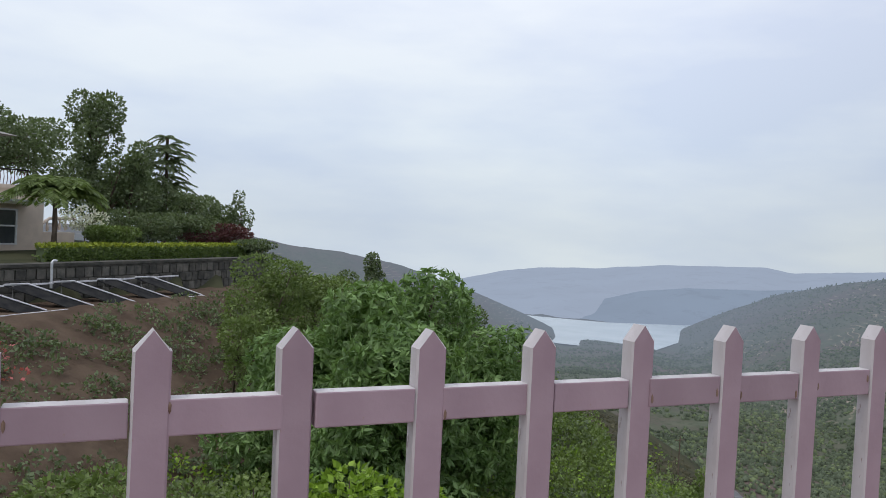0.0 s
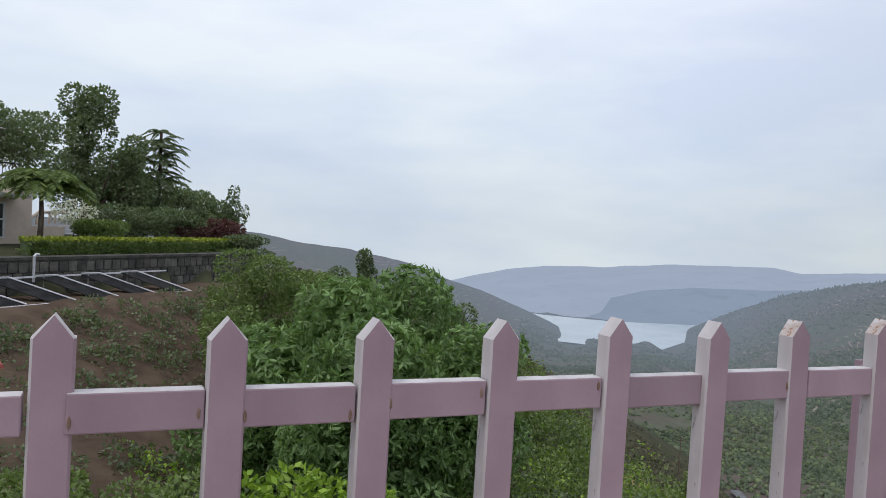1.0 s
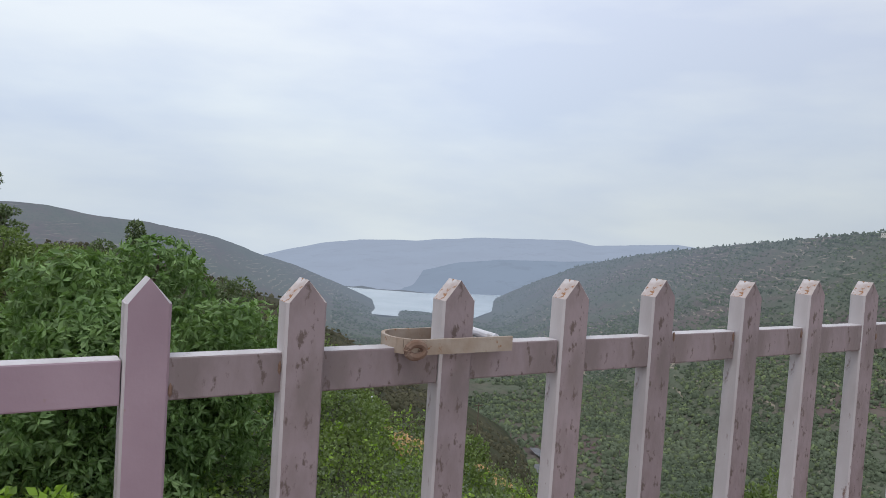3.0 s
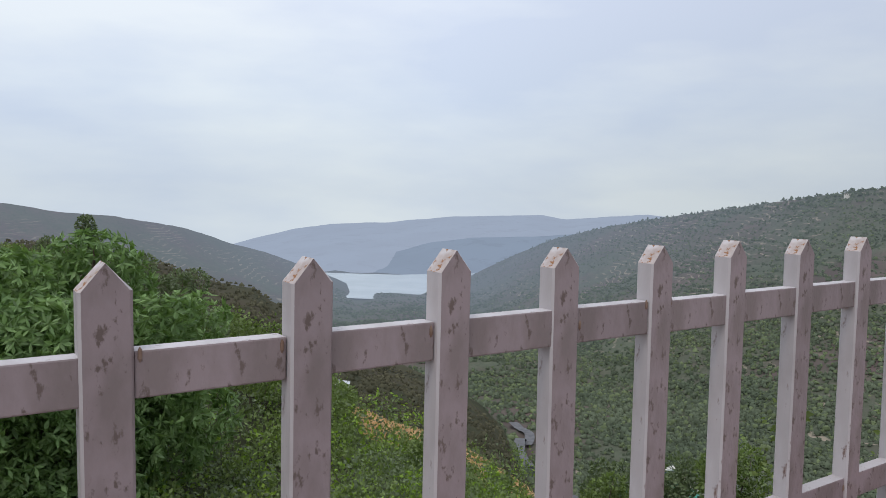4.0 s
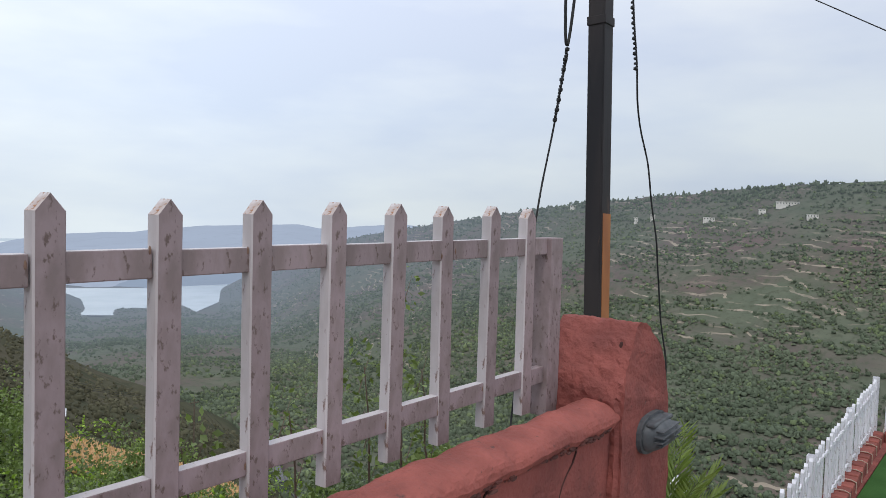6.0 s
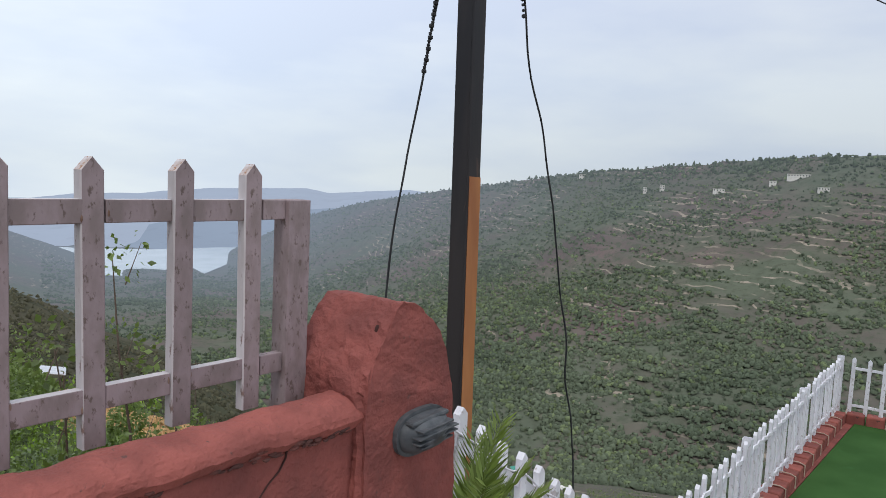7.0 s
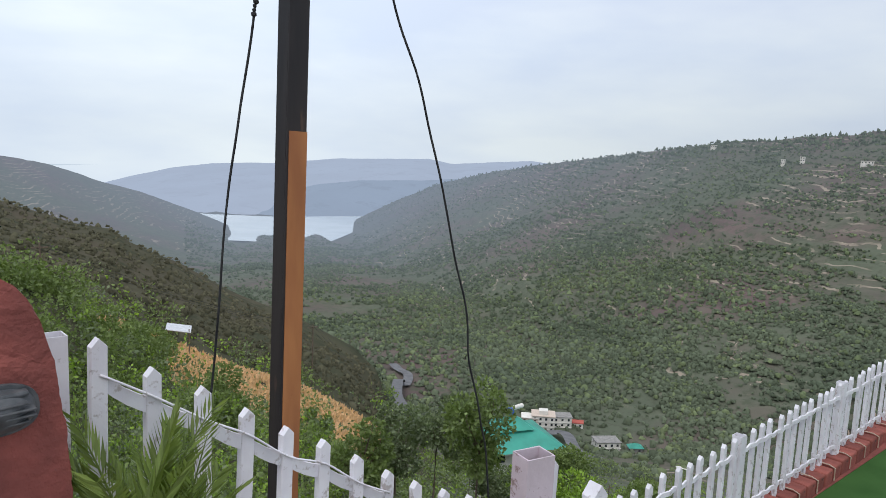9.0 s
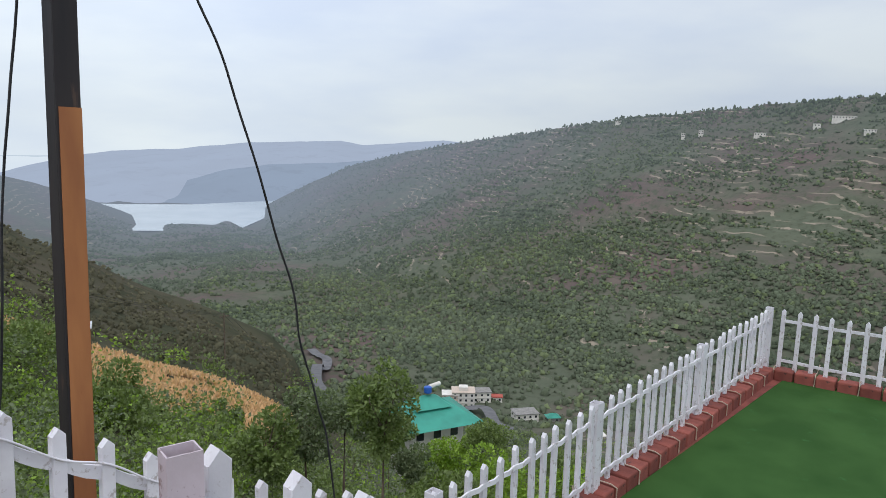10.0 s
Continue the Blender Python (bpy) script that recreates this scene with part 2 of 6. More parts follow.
def land(bearing, r):
    """Height of the ground at a bearing (degrees clockwise from +y) and a distance from the origin, in metres."""
    b, r = np.broadcast_arrays(np.asarray(bearing, float), np.asarray(r, float))
    lr = np.log(np.maximum(r, 1.0))
    x, y = r * np.sin(np.radians(b)), r * np.cos(np.radians(b))
    b = b + 0.3

    def rise(e, d):
        return 1.3 + d * np.tan(np.radians(e))

    # the near slope under the terrace, down to the spur and then to the valley floor
    z100 = rise(np.interp(b, (-30, 4, 12, 18.8, 23.4, 28.3, 33, 38.4, 46, 90), (-13, -12, -12.5, -14.8, -16.8, -18.6, -20, -22.6, -30, -31)), 100)
    z250 = rise(np.interp(b, (-30, 5, 11.7, 16, 18.5, 19.8, 23.4, 26.2, 29, 32, 36, 38, 39.2, 41, 46, 60, 90),
                          (-2, -3.6, -5.2, -6.9, -7.3, -8.3, -10.1, -11.8, -13.1, -14.3, -16.2, -18, -21, -23.5, -24.5, -25, -25)), 250)
    z3, z30 = -2.4, -11.5 - 6 * smooth01(20, 50, b)
    floor = -160 - (-160 - LAKE_Z - 1.5) * smooth01(420, 1900, r)
    z = np.where(r < 30, z3 + (z30 - z3) * np.clip((lr - np.log(3)) / np.log(10), 0, 1) ** 1.6,
                 np.where(r < 100, z30 + (z100 - z30) * (r - 30) / 70,
                          np.where(r < 250, z100 + (z250 - z100) * (r - 100) / 150,
                                   z250 + (floor - z250) * np.clip((r - 250) / np.interp(b, (0, 36, 42), (300, 260, 150)), 0, 1))))
    # the garden plateau beyond the bank
    u, v = x * UX + y * UY - 0.7, -x * UY + y * UX - 1.4
    w = smooth01(50, 42, u) * smooth01(8, 20, v) * smooth01(110, 95, v)
    bank = np.interp(v, (0, 10, 22, 33, 34.4, 38.3, 38.4, 44, 60, 90), (-3.3, -6.3, -8.9, -3.9, -3.3, -3.2, -1.3, -1.1, -0.8, -6.3))
    z = z * (1 - w) + bank * w
    # the ridge across the valley
    ridge_r = np.interp(b, *RIDGE_R)
    foot_r = np.interp(b, (30, 33, 36, 40, 46, 52, 60, 90, 150), (2300, 1950, 1450, 1050, 720, 500, 430, 380, 350))
    crest = rise(np.interp(b, RIDGE_B, RIDGE_E), ridge_r)
    t = np.clip((r - foot_r) / (ridge_r - foot_r), 0, 1)
    on = smooth01(30, 34, b)
    hill = floor + (crest - floor) * (0.80 * t + 0.20 * t ** 2.2)
    z = np.where(r > foot_r, z * (1 - on) + hill * on, z)
    # the hill beyond the near spur
    lh_r = np.interp(b, (-60, 10, 26), (1500, 1700, 2150))
    lh_z = rise(np.interp(b, (-60, 3.5, 6.8, 10.2, 14.5, 17.5, 20.4, 23.3, 25.4, 27.5), (0, -1.1, -1.7, -2.0, -2.8, -3.9, -4.7, -5.8, -6.6, -7.3)), lh_r)
    t2 = np.clip((r - 900) / (lh_r - 900), 0, 1)
    lon = smooth01(29, 26, b)
    z = np.where(r > 900, z * (1 - lon) + lon * (floor + (lh_z - floor) * t2 ** 1.6), z)
    z = np.where((r > lh_r), z * (1 - lon) + lon * (lh_z - (r - lh_r) * 0.16), z)
    # the lake bed, and the low ground beyond
    near = np.interp(b, (24, 25, 27, 29.5, 31.9, 34, 36, 37.2), (2420, 2250, 2000, 1940, 1900, 2100, 2380, 2450))
    shore = smooth01(near - 50, near + 180, r) * smooth01(2560, 2480, r) * smooth01(21.5, 26.5, b) * smooth01(37.8, 35.6, b)
    z = z * (1 - shore) + (LAKE_Z - 6) * shore
    z = np.where((r >= 2440) & (b > 9) & (b < 52), np.minimum(z, LAKE_Z - 6), z)
    z = np.where(r > ridge_r, z - on * (r - ridge_r) * 0.10, z)
    z = np.where(r > 900, np.maximum(z, LAKE_Z - 7), z)
    return z - 0.3 * np.maximum(r - 2620, 0)


def relief(b, r, z):
    """Gullies and terraces on the slopes."""
    out = z.copy()
    x, y = r * np.sin(np.radians(b)), r * np.cos(np.radians(b))
    for i in np.ndindex(z.shape):
        if r[i] < 8:
            continue
        k = min(r[i], 1200.0) / 1200.0
        p = Vector((x[i], y[i], 0))
        n1 = noise.noise(p / (60 + 200 * k)) + 0.5 * noise.noise(p / (25 + 70 * k)) + 0.25 * noise.noise(p / (8 + 30 * k))
        amp = 0.3 + 13.0 * k
        if r[i] < 120 and b[i] < 8:
            amp *= 0.3
        if r[i] > 330 and b[i] > 29:
            rr = np.interp(b[i], *RIDGE_R)
            amp *= float(np.clip(1.15 - (r[i] / rr) ** 3, 0.12, 1))
            if z[i] < LAKE_Z + 4:
                amp = 0.0
        if r[i] > 1500 and b[i] < 29:
            amp *= 0.3
        out[i] += n1 * amp
        if 330 < r[i] < 1700 and b[i] > 36:
            step = 9.0 + 3 * noise.noise(p / 300)
            ph = (out[i] + 6 * noise.noise(p / 120)) / step
            f = ph - math.floor(ph)
            amt = 0.75 * max(0.0, min(1.0, 0.6 + 1.6 * noise.noise(p / 170)))
            out[i] += amt * step * (min(max((f - 0.35) / 0.3, 0), 1) - f)
    return out


def ground_z(x, y):
    r, b = math.hypot(x, y), math.degrees(math.atan2(x, y))
    z = land(np.array([[b]]), np.array([[r]]))
    return float(relief(np.array([[b]]), np.array([[r]]), z)[0, 0])


def with_haze(m, glow, most):
    """Haze over the far backdrop, put in as emission that grows with the distance."""
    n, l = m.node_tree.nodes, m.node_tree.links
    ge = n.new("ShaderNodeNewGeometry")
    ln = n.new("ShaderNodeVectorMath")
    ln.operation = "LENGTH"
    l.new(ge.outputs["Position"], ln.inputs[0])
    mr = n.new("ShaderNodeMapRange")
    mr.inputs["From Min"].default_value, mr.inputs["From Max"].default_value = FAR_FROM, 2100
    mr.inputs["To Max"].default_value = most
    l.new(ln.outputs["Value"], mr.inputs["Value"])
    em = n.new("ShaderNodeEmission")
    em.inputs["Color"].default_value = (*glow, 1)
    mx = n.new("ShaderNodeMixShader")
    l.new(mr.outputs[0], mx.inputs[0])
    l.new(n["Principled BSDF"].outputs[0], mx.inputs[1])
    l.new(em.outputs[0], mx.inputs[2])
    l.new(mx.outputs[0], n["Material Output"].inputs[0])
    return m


def hill_mat(name, scrub_a, scrub_b, earth_a, earth_b, tufts, terrace):
    """Scrub, dry earth and the pale banks of old field terraces."""
    m = bpy.data.materials.new(name)
    m.use_nodes = True
    n, l = m.node_tree.nodes, m.node_tree.links
    b = n["Principled BSDF"]
    b.inputs["Roughness"].default_value, b.inputs["Specular IOR Level"].default_value = 1.0, 0.05
    ge = n.new("ShaderNodeNewGeometry")

    def noisy(scale, detail, lo, hi, rough=0.55):
        t = n.new("ShaderNodeTexNoise")
        t.inputs["Scale"].default_value, t.inputs["Detail"].default_value, t.inputs["Roughness"].default_value = scale, detail, rough
        l.new(ge.outputs["Position"], t.inputs["Vector"])
        c = n.new("ShaderNodeMapRange")
        c.inputs["From Min"].default_value, c.inputs["From Max"].default_value = lo, hi
        l.new(t.outputs["Fac"], c.inputs["Value"])
        return c.outputs[0]

    def calc(op, a, c, d=0.0):
        x = n.new("ShaderNodeMath")
        x.operation = op
        for i, v in enumerate((a, c, d)):
            if isinstance(v, (int, float)):
                x.inputs[i].default_value = v
            else:
                l.new(v, x.inputs[i])
        return x.outputs[0]

    def blend(fac, a, c):
        x = n.new("ShaderNodeMix")
        x.data_type = "RGBA"
        l.new(fac, x.inputs[0])
        for i, v in ((6, a), (7, c)):
            if isinstance(v, tuple):
                x.inputs[i].default_value = (*v, 1)
            else:
                l.new(v, x.inputs[i])
        return x.outputs[2]

    scrub = blend(noisy(0.05, 8, 0.35, 0.65), scrub_a, scrub_b)
    earth = blend(noisy(0.02, 8, 0.4, 0.6), earth_a, earth_b)
    mixed = blend(noisy(0.006, 10, 0.44, 0.64, 0.62), scrub, earth)
    colour = blend(noisy(0.13, 6, 0.50, 0.62, 0.7), mixed, tufts)
    if terrace:
        sx = n.new("ShaderNodeSeparateXYZ")
        l.new(ge.outputs["Position"], sx.inputs[0])
        level = calc("MULTIPLY_ADD", noisy(0.008, 4, 0.0, 1.0), 40.0, sx.outputs["Z"])
        saw = calc("FRACT", calc("DIVIDE", level, 6.5), 0.0)
        line = calc("LESS_THAN", saw, 0.20)
        nz = n.new("ShaderNodeSeparateXYZ")
        l.new(ge.outputs["True Normal"], nz.inputs[0])
        steep = n.new("ShaderNodeMapRange")
        steep.inputs["From Min"].default_value, steep.inputs["From Max"].default_value = 0.985, 0.955
        l.new(nz.outputs["Z"], steep.inputs["Value"])
        line = calc("MULTIPLY", line, steep.outputs[0])
        where = calc("MULTIPLY", noisy(0.0075, 5, 0.46, 0.56), noisy(0.035, 4, 0.44, 0.56))
        colour = blend(calc("MULTIPLY", line, where), colour, terrace)
    l.new(colour, b.inputs["Base Color"])
    return m


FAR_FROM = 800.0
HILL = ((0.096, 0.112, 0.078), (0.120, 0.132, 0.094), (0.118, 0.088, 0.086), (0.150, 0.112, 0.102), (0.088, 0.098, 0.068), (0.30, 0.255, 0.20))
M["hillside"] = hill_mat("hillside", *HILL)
# the far copy of the hillside has bluish haze painted over it as emission
M["far_hillside"] = with_haze(hill_mat("far_hillside", *HILL), (0.190, 0.228, 0.290), 0.78)
M["spur_scrub"] = hill_mat("spur_scrub", (0.056, 0.058, 0.034), (0.078, 0.078, 0.046), (0.080, 0.060, 0.048), (0.105, 0.080, 0.064), (0.046, 0.050, 0.030), None)


def fan(name, bearings, radii, material):
    """A sheet of ground on a fan of bearings and distances."""
    bb, rr = np.meshgrid(np.array(bearings), np.array(radii), indexing="ij")
    zz = relief(bb, rr, land(bb, rr))
    xs, ys = rr * np.sin(np.radians(bb)), rr * np.cos(np.radians(bb))
    nb, nr = bb.shape
    verts = np.stack([xs, ys, zz], -1).reshape(-1, 3).tolist()
    faces = [(i * nr + j, i * nr + j + 1, (i + 1) * nr + j + 1, (i + 1) * nr + j) for i in range(nb - 1) for j in range(nr - 1)]
    return mesh_of(name, verts, faces, material, smooth=True)


def steps(a, b, n):
    return list(np.linspace(a, b, n, endpoint=False))


bear = steps(-180, -40, 24) + steps(-40, -14, 20) + steps(-14, 30, 130) + steps(30, 92, 260) + steps(92, 180, 24) + [180]
radii = [0.02, 1.0, 2.0] + list(np.geomspace(3.0, 330, 90)) + list(np.linspace(335, 1700, 190)) + list(np.linspace(1715, 2600, 60)) + [2900, 3400, 4000, 4900]
near_radii = [r for r in radii if r < FAR_FROM]
far_radii = [near_radii[-1]] + [r for r in radii if r >= FAR_FROM]
ground = fan("ground", bear, near_radii, "hillside")
ground.data.materials.append(M["spur_scrub"])
for p_ in ground.data.polygons:
    c_ = p_.center
    d_, b_ = math.hypot(c_[0], c_[1]), math.degrees(math.atan2(c_[0], c_[1]))
    if d_ < 345 and b_ < 43 + 3 * noise.noise(Vector((c_[0], c_[1], 0)) / 25) - max(0.0, d_ - 260) * 0.05:
        p_.material_index = 1
tagged(ground, "scrub-covered hillside and valley with terraced dry fields", "ground", kind="structure")
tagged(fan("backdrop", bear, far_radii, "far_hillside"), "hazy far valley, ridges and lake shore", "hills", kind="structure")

lake_v = [(r * math.sin(radians(b)), r * math.cos(radians(b)), LAKE_Z) for b, r in ((21, 2520), (24.4, 2200), (26, 1850), (33, 1800), (37, 2300), (39, 2520), (36, 2480), (30, 2380), (25, 2420))]
M["water"] = mat("lake_water", (0.30, 0.36, 0.40), (0.34, 0.40, 0.44), scale=0.01, rough=0.22, bump=0.05, bump_scale=0.5, spec=0.5, space="World")
lake = mesh_of("water", lake_v, [tuple(range(len(lake_v)))[::-1]], "water")
tagged(lake, "pale still reservoir lake on the valley floor", "lake", kind="structure")


def mountain(name, dist, depth, bs, es, material, seed, label):
    """A far ridge: foot, face, crest and back."""
    verts, faces = [], []
    bb = np.linspace(bs[0], bs[-1], 160)
    for b in bb:
        e = interp(b + 0.3, bs, es) + 0.05 * noise.noise(Vector((b * 0.6, seed, 0))) + 0.025 * noise.noise(Vector((b * 2.6, seed, 4)))
        top = dist * math.tan(radians(e))
        for k in range(13):
            f = k / 10
            n1 = noise.noise(Vector((b * 0.5, f * 3, seed))) * 0.09 + noise.noise(Vector((b * 1.7, f * 5, seed + 3))) * 0.04
            if f <= 1:
                h = LAKE_Z - 10 + (top - LAKE_Z + 10) * min(1.0, f * (1 + n1 * (1 - f) * 3))
                r = dist - depth * (1 - f) * (1 + n1)
            else:
                h, r = top - (f - 1) * 200, dist + (f - 1) * 300
            verts.append((r * math.sin(radians(b)), r * math.cos(radians(b)), h))
    for i in range(len(bb) - 1):
        for k in range(12):
            a = i * 13 + k
            faces.append((a, a + 1, a + 14, a + 13))
    return tagged(mesh_of(name, verts, faces, material, smooth=True), label, "mountain", kind="structure")


# the ridges' blue haze is painted in as emission, stronger on the fainter ones
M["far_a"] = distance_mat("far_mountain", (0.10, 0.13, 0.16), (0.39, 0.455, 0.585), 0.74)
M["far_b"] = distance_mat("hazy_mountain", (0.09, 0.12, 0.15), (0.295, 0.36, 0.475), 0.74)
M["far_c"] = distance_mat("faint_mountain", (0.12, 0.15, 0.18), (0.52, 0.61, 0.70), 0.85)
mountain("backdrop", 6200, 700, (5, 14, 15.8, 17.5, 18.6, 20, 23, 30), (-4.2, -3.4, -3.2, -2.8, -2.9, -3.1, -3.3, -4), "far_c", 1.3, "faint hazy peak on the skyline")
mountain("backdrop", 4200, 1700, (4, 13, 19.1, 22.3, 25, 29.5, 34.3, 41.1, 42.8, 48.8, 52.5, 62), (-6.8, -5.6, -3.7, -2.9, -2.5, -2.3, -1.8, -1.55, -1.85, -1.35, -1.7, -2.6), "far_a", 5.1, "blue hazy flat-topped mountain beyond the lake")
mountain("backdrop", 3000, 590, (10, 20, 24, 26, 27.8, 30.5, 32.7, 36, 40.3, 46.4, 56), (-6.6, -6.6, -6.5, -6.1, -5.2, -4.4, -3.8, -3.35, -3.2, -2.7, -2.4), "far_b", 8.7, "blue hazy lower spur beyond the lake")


# ---------- terrace ----------
def picket(bm, w, d, z0, z1, tip):
    """A square steel picket with a pitched cap."""
    x, y = w / 2, d / 2
    c = 0.004
    ring = [(-x + c, -y), (x - c, -y), (x, -y + c), (x, y - c), (x - c, y), (-x + c, y), (-x, y - c), (-x, -y + c)]
    lo = [bm.verts.new((a, b, z0)) for a, b in ring]
    hi = [bm.verts.new((a, b, z1 - tip)) for a, b in ring]
    for k in range(8):
        bm.faces.new((lo[k], lo[(k + 1) % 8], hi[(k + 1) % 8], hi[k]))
    bm.faces.new(lo[::-1])
    f, g = bm.verts.new((0, -y, z1)), bm.verts.new((0, y, z1))
    bm.faces.new((hi[0], hi[1], f))
    bm.faces.new((hi[1], hi[2], hi[3], hi[4], g, f))
    bm.faces.new((hi[4], hi[5], g))
    bm.faces.new((hi[5], hi[6], hi[7], hi[0], f, g))
    return bm


# the pink fence on the parapet; each picket stands where it was welded, a little uneven
PICKET_X = (0.0, -0.262, -0.52, -0.776, -1.04, -1.3, -1.564, -1.826, -2.088, -2.339, -2.592, -2.86, -3.127, -3.38, -3.636, -3.895, -4.152, -4.422,
            -4.676, -4.945, -5.225, -5.461, -5.707, -5.945, -6.157, -6.404, -6.677, -6.934, -7.193, -7.455, -7.71, -7.965, -8.228, -8.48, -8.737, -8.993,
            -9.253, -9.5, -9.757, -10.01, -10.27, -10.53, -10.79)


def fence_y(x):
    """The fence runs straight and then bends gently inwards past the gate."""
    return -0.01 if x > -5.8 else -0.032 + min(0.0, (x + 6.35) * 0.103)


fence = empty("picket_fence")
tagged(fence, "pink painted steel picket fence, worn and rusted, on a red parapet", "fence")
rnd = random.Random(4)
variants = []
for low, paint in ((0.545, "pink_worn"), (0.42, "pink_worn"), (0.42, "pink")):
    for s in range(3):
        bm = picket(bmesh.new(), 0.063 if paint == "pink" else 0.066, 0.040 if paint == "pink" else 0.042, low, 1.349, 0.036)
        me = bpy.data.meshes.new("picket")
        bm.to_mesh(me)
        bm.free()
        me.materials.append(M[paint])
        me.materials.append(M["rust"])
        me.materials.append(M["lit_worn_edge"])
        # tops and left sides are coloured paler, as if sky-lit, besides rust and wear
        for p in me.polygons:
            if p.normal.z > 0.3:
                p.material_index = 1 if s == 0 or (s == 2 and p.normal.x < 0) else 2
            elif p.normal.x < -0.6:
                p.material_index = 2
        variants.append(me)
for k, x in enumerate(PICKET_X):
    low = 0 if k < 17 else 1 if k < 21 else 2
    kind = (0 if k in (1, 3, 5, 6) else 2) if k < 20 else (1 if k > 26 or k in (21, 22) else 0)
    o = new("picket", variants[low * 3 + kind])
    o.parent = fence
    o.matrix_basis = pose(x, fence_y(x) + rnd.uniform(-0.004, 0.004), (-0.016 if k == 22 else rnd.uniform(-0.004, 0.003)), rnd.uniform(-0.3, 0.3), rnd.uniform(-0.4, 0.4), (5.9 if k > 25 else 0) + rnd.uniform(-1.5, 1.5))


def rail_run(z, x0, x1, h=0.066):
    """Short lengths of flat tube welded between the pickets."""
    xs = [x for x in sorted(PICKET_X) if x0 - 0.01 <= x <= x1 + 0.01]
    for a, b in zip(xs, xs[1:]):
        A, B = Vector((a, fence_y(a), 0)), Vector((b, fence_y(b), 0))
        ln = (B - A).length
        o = part("rail", box(bmesh.new(), (0.030, -0.016, z - h + rnd.uniform(-0.002, 0.002)), (ln - 0.030, 0.018, z + rnd.uniform(-0.002, 0.002)), 0.003), "pink_worn" if a > -5.6 else "pink", fence)
        o.data.materials.append(M["lit_worn_edge"])
        # rail tops also get the pale colour, a sky highlight put into the paint
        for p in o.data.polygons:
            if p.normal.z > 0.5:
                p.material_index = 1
        o.matrix_basis = pose(A.x, A.y, 0, 0, 0, math.degrees(math.atan2(B.y - A.y, B.x - A.x)))
        for e in (a + 0.037, b - 0.037):
            if rnd.random() < 0.45:
                w = bmesh.new()
                bmesh.ops.create_icosphere(w, subdivisions=1, radius=0.006)
                bmesh.ops.transform(w, matrix=Matrix.Translation((e, fence_y(e) - 0.016, z - rnd.uniform(0.0, 0.06))) @ Matrix.Diagonal((0.6, 0.6, 1.9, 1)), verts=w.verts)
                part("weld", w, "weld_rust", fence)


M["weld_rust"] = mat("weld_rust", (0.17, 0.10, 0.07), (0.25, 0.17, 0.13), scale=30, rough=0.9, bump=0.5, bump_scale=200)
rail_run(1.232, -10.8, 0.0)
rail_run(0.712, -4.95, 0.0)
part("rail", box(bmesh.new(), (0.036, -0.026, 1.166), (0.128, 0.008, 1.232), 0.003), "pink_worn", fence)
part("rail", box(bmesh.new(), (0.036, -0.026, 0.645), (0.128, 0.008, 0.711), 0.003), "pink_worn", fence)
part("end_post", box(bmesh.new(), (0.128, -0.045, 0.505), (0.222, 0.035, 1.232), 0.004), "pink_worn", fence)


def open_tube(bm, x0, x1, y0, y1, z0, z1, wall=0.004):
    """A square steel tube, open at the top."""
    o = [(x0, y0), (x1, y0), (x1, y1), (x0, y1)]
    i = [(x0 + wall, y0 + wall), (x1 - wall, y0 + wall), (x1 - wall, y1 - wall), (x0 + wall, y1 - wall)]
    rings = [[bm.verts.new((*p, z)) for p in r] for r, z in ((o, z0), (o, z1), (i, z1), (i, z1 - 0.12))]
    for a, b in zip(rings, rings[1:]):
        for k in range(4):
            bm.faces.new((a[k], a[(k + 1) % 4], b[(k + 1) % 4], b[k]))
    bm.faces.new(rings[-1])
    bm.faces.new(rings[0][::-1])
    return bm


part("gate_post", open_tube(bmesh.new(), -6.335, -6.245, 0.004, 0.094, 0.3, 1.226), "pink", fence, "open-topped pink steel gate post")
part("gate_post", open_tube(bmesh.new(), -5.735, -5.66, 0.02, 0.10, 0.3, 1.19), "pink", fence, "open-topped pink steel gate post")
# latch: a long bent strap round a picket, with an eye
la = bmesh.new()
lp = []
for k in range(13):
    a = math.pi / 2 + math.pi * k / 12
    lp.append((-5.02 + 0.045 * math.cos(a), 0.0 + 0.055 * math.sin(a)))
lp = [(-4.852, 0.055)] + lp + [(-4.84, -0.055)]
for (ax, ay), (bx, by) in zip(lp, lp[1:]):
    d = Vector((bx - ax, by - ay)).normalized()
    n2 = Vector((-d.y, d.x)) * 0.003
    q = [la.verts.new(v) for v in ((ax + n2.x, ay + n2.y, 1.222), (bx + n2.x, by + n2.y, 1.222), (bx - n2.x, by - n2.y, 1.222), (ax - n2.x, ay - n2.y, 1.222),
                                   (ax + n2.x, ay + n2.y, 1.248), (bx + n2.x, by + n2.y, 1.248), (bx - n2.x, by - n2.y, 1.248), (ax - n2.x, ay - n2.y, 1.248))]
    for f in ((0, 3, 2, 1), (4, 5, 6, 7), (0, 1, 5, 4), (2, 3, 7, 6), (1, 2, 6, 5), (3, 0, 4, 7)):
        la.faces.new([q[i] for i in f])
latch = part("latch", la, "latch_steel", fence, "rusty cream steel gate latch strap")
eye_bm = bmesh.new()
bmesh.ops.create_circle(eye_bm, segments=16, radius=0.010)
tube(eye_bm, [(0.016 * math.cos(a), 0, 0.011 * math.sin(a)) for a in [2 * math.pi * k / 14 for k in range(15)]], 0.007, 8)
bmesh.ops.transform(eye_bm, matrix=Matrix.Translation((-5.045, -0.068, 1.233)), verts=eye_bm.verts)
part("latch_eye", eye_bm, "weld_rust", latch)
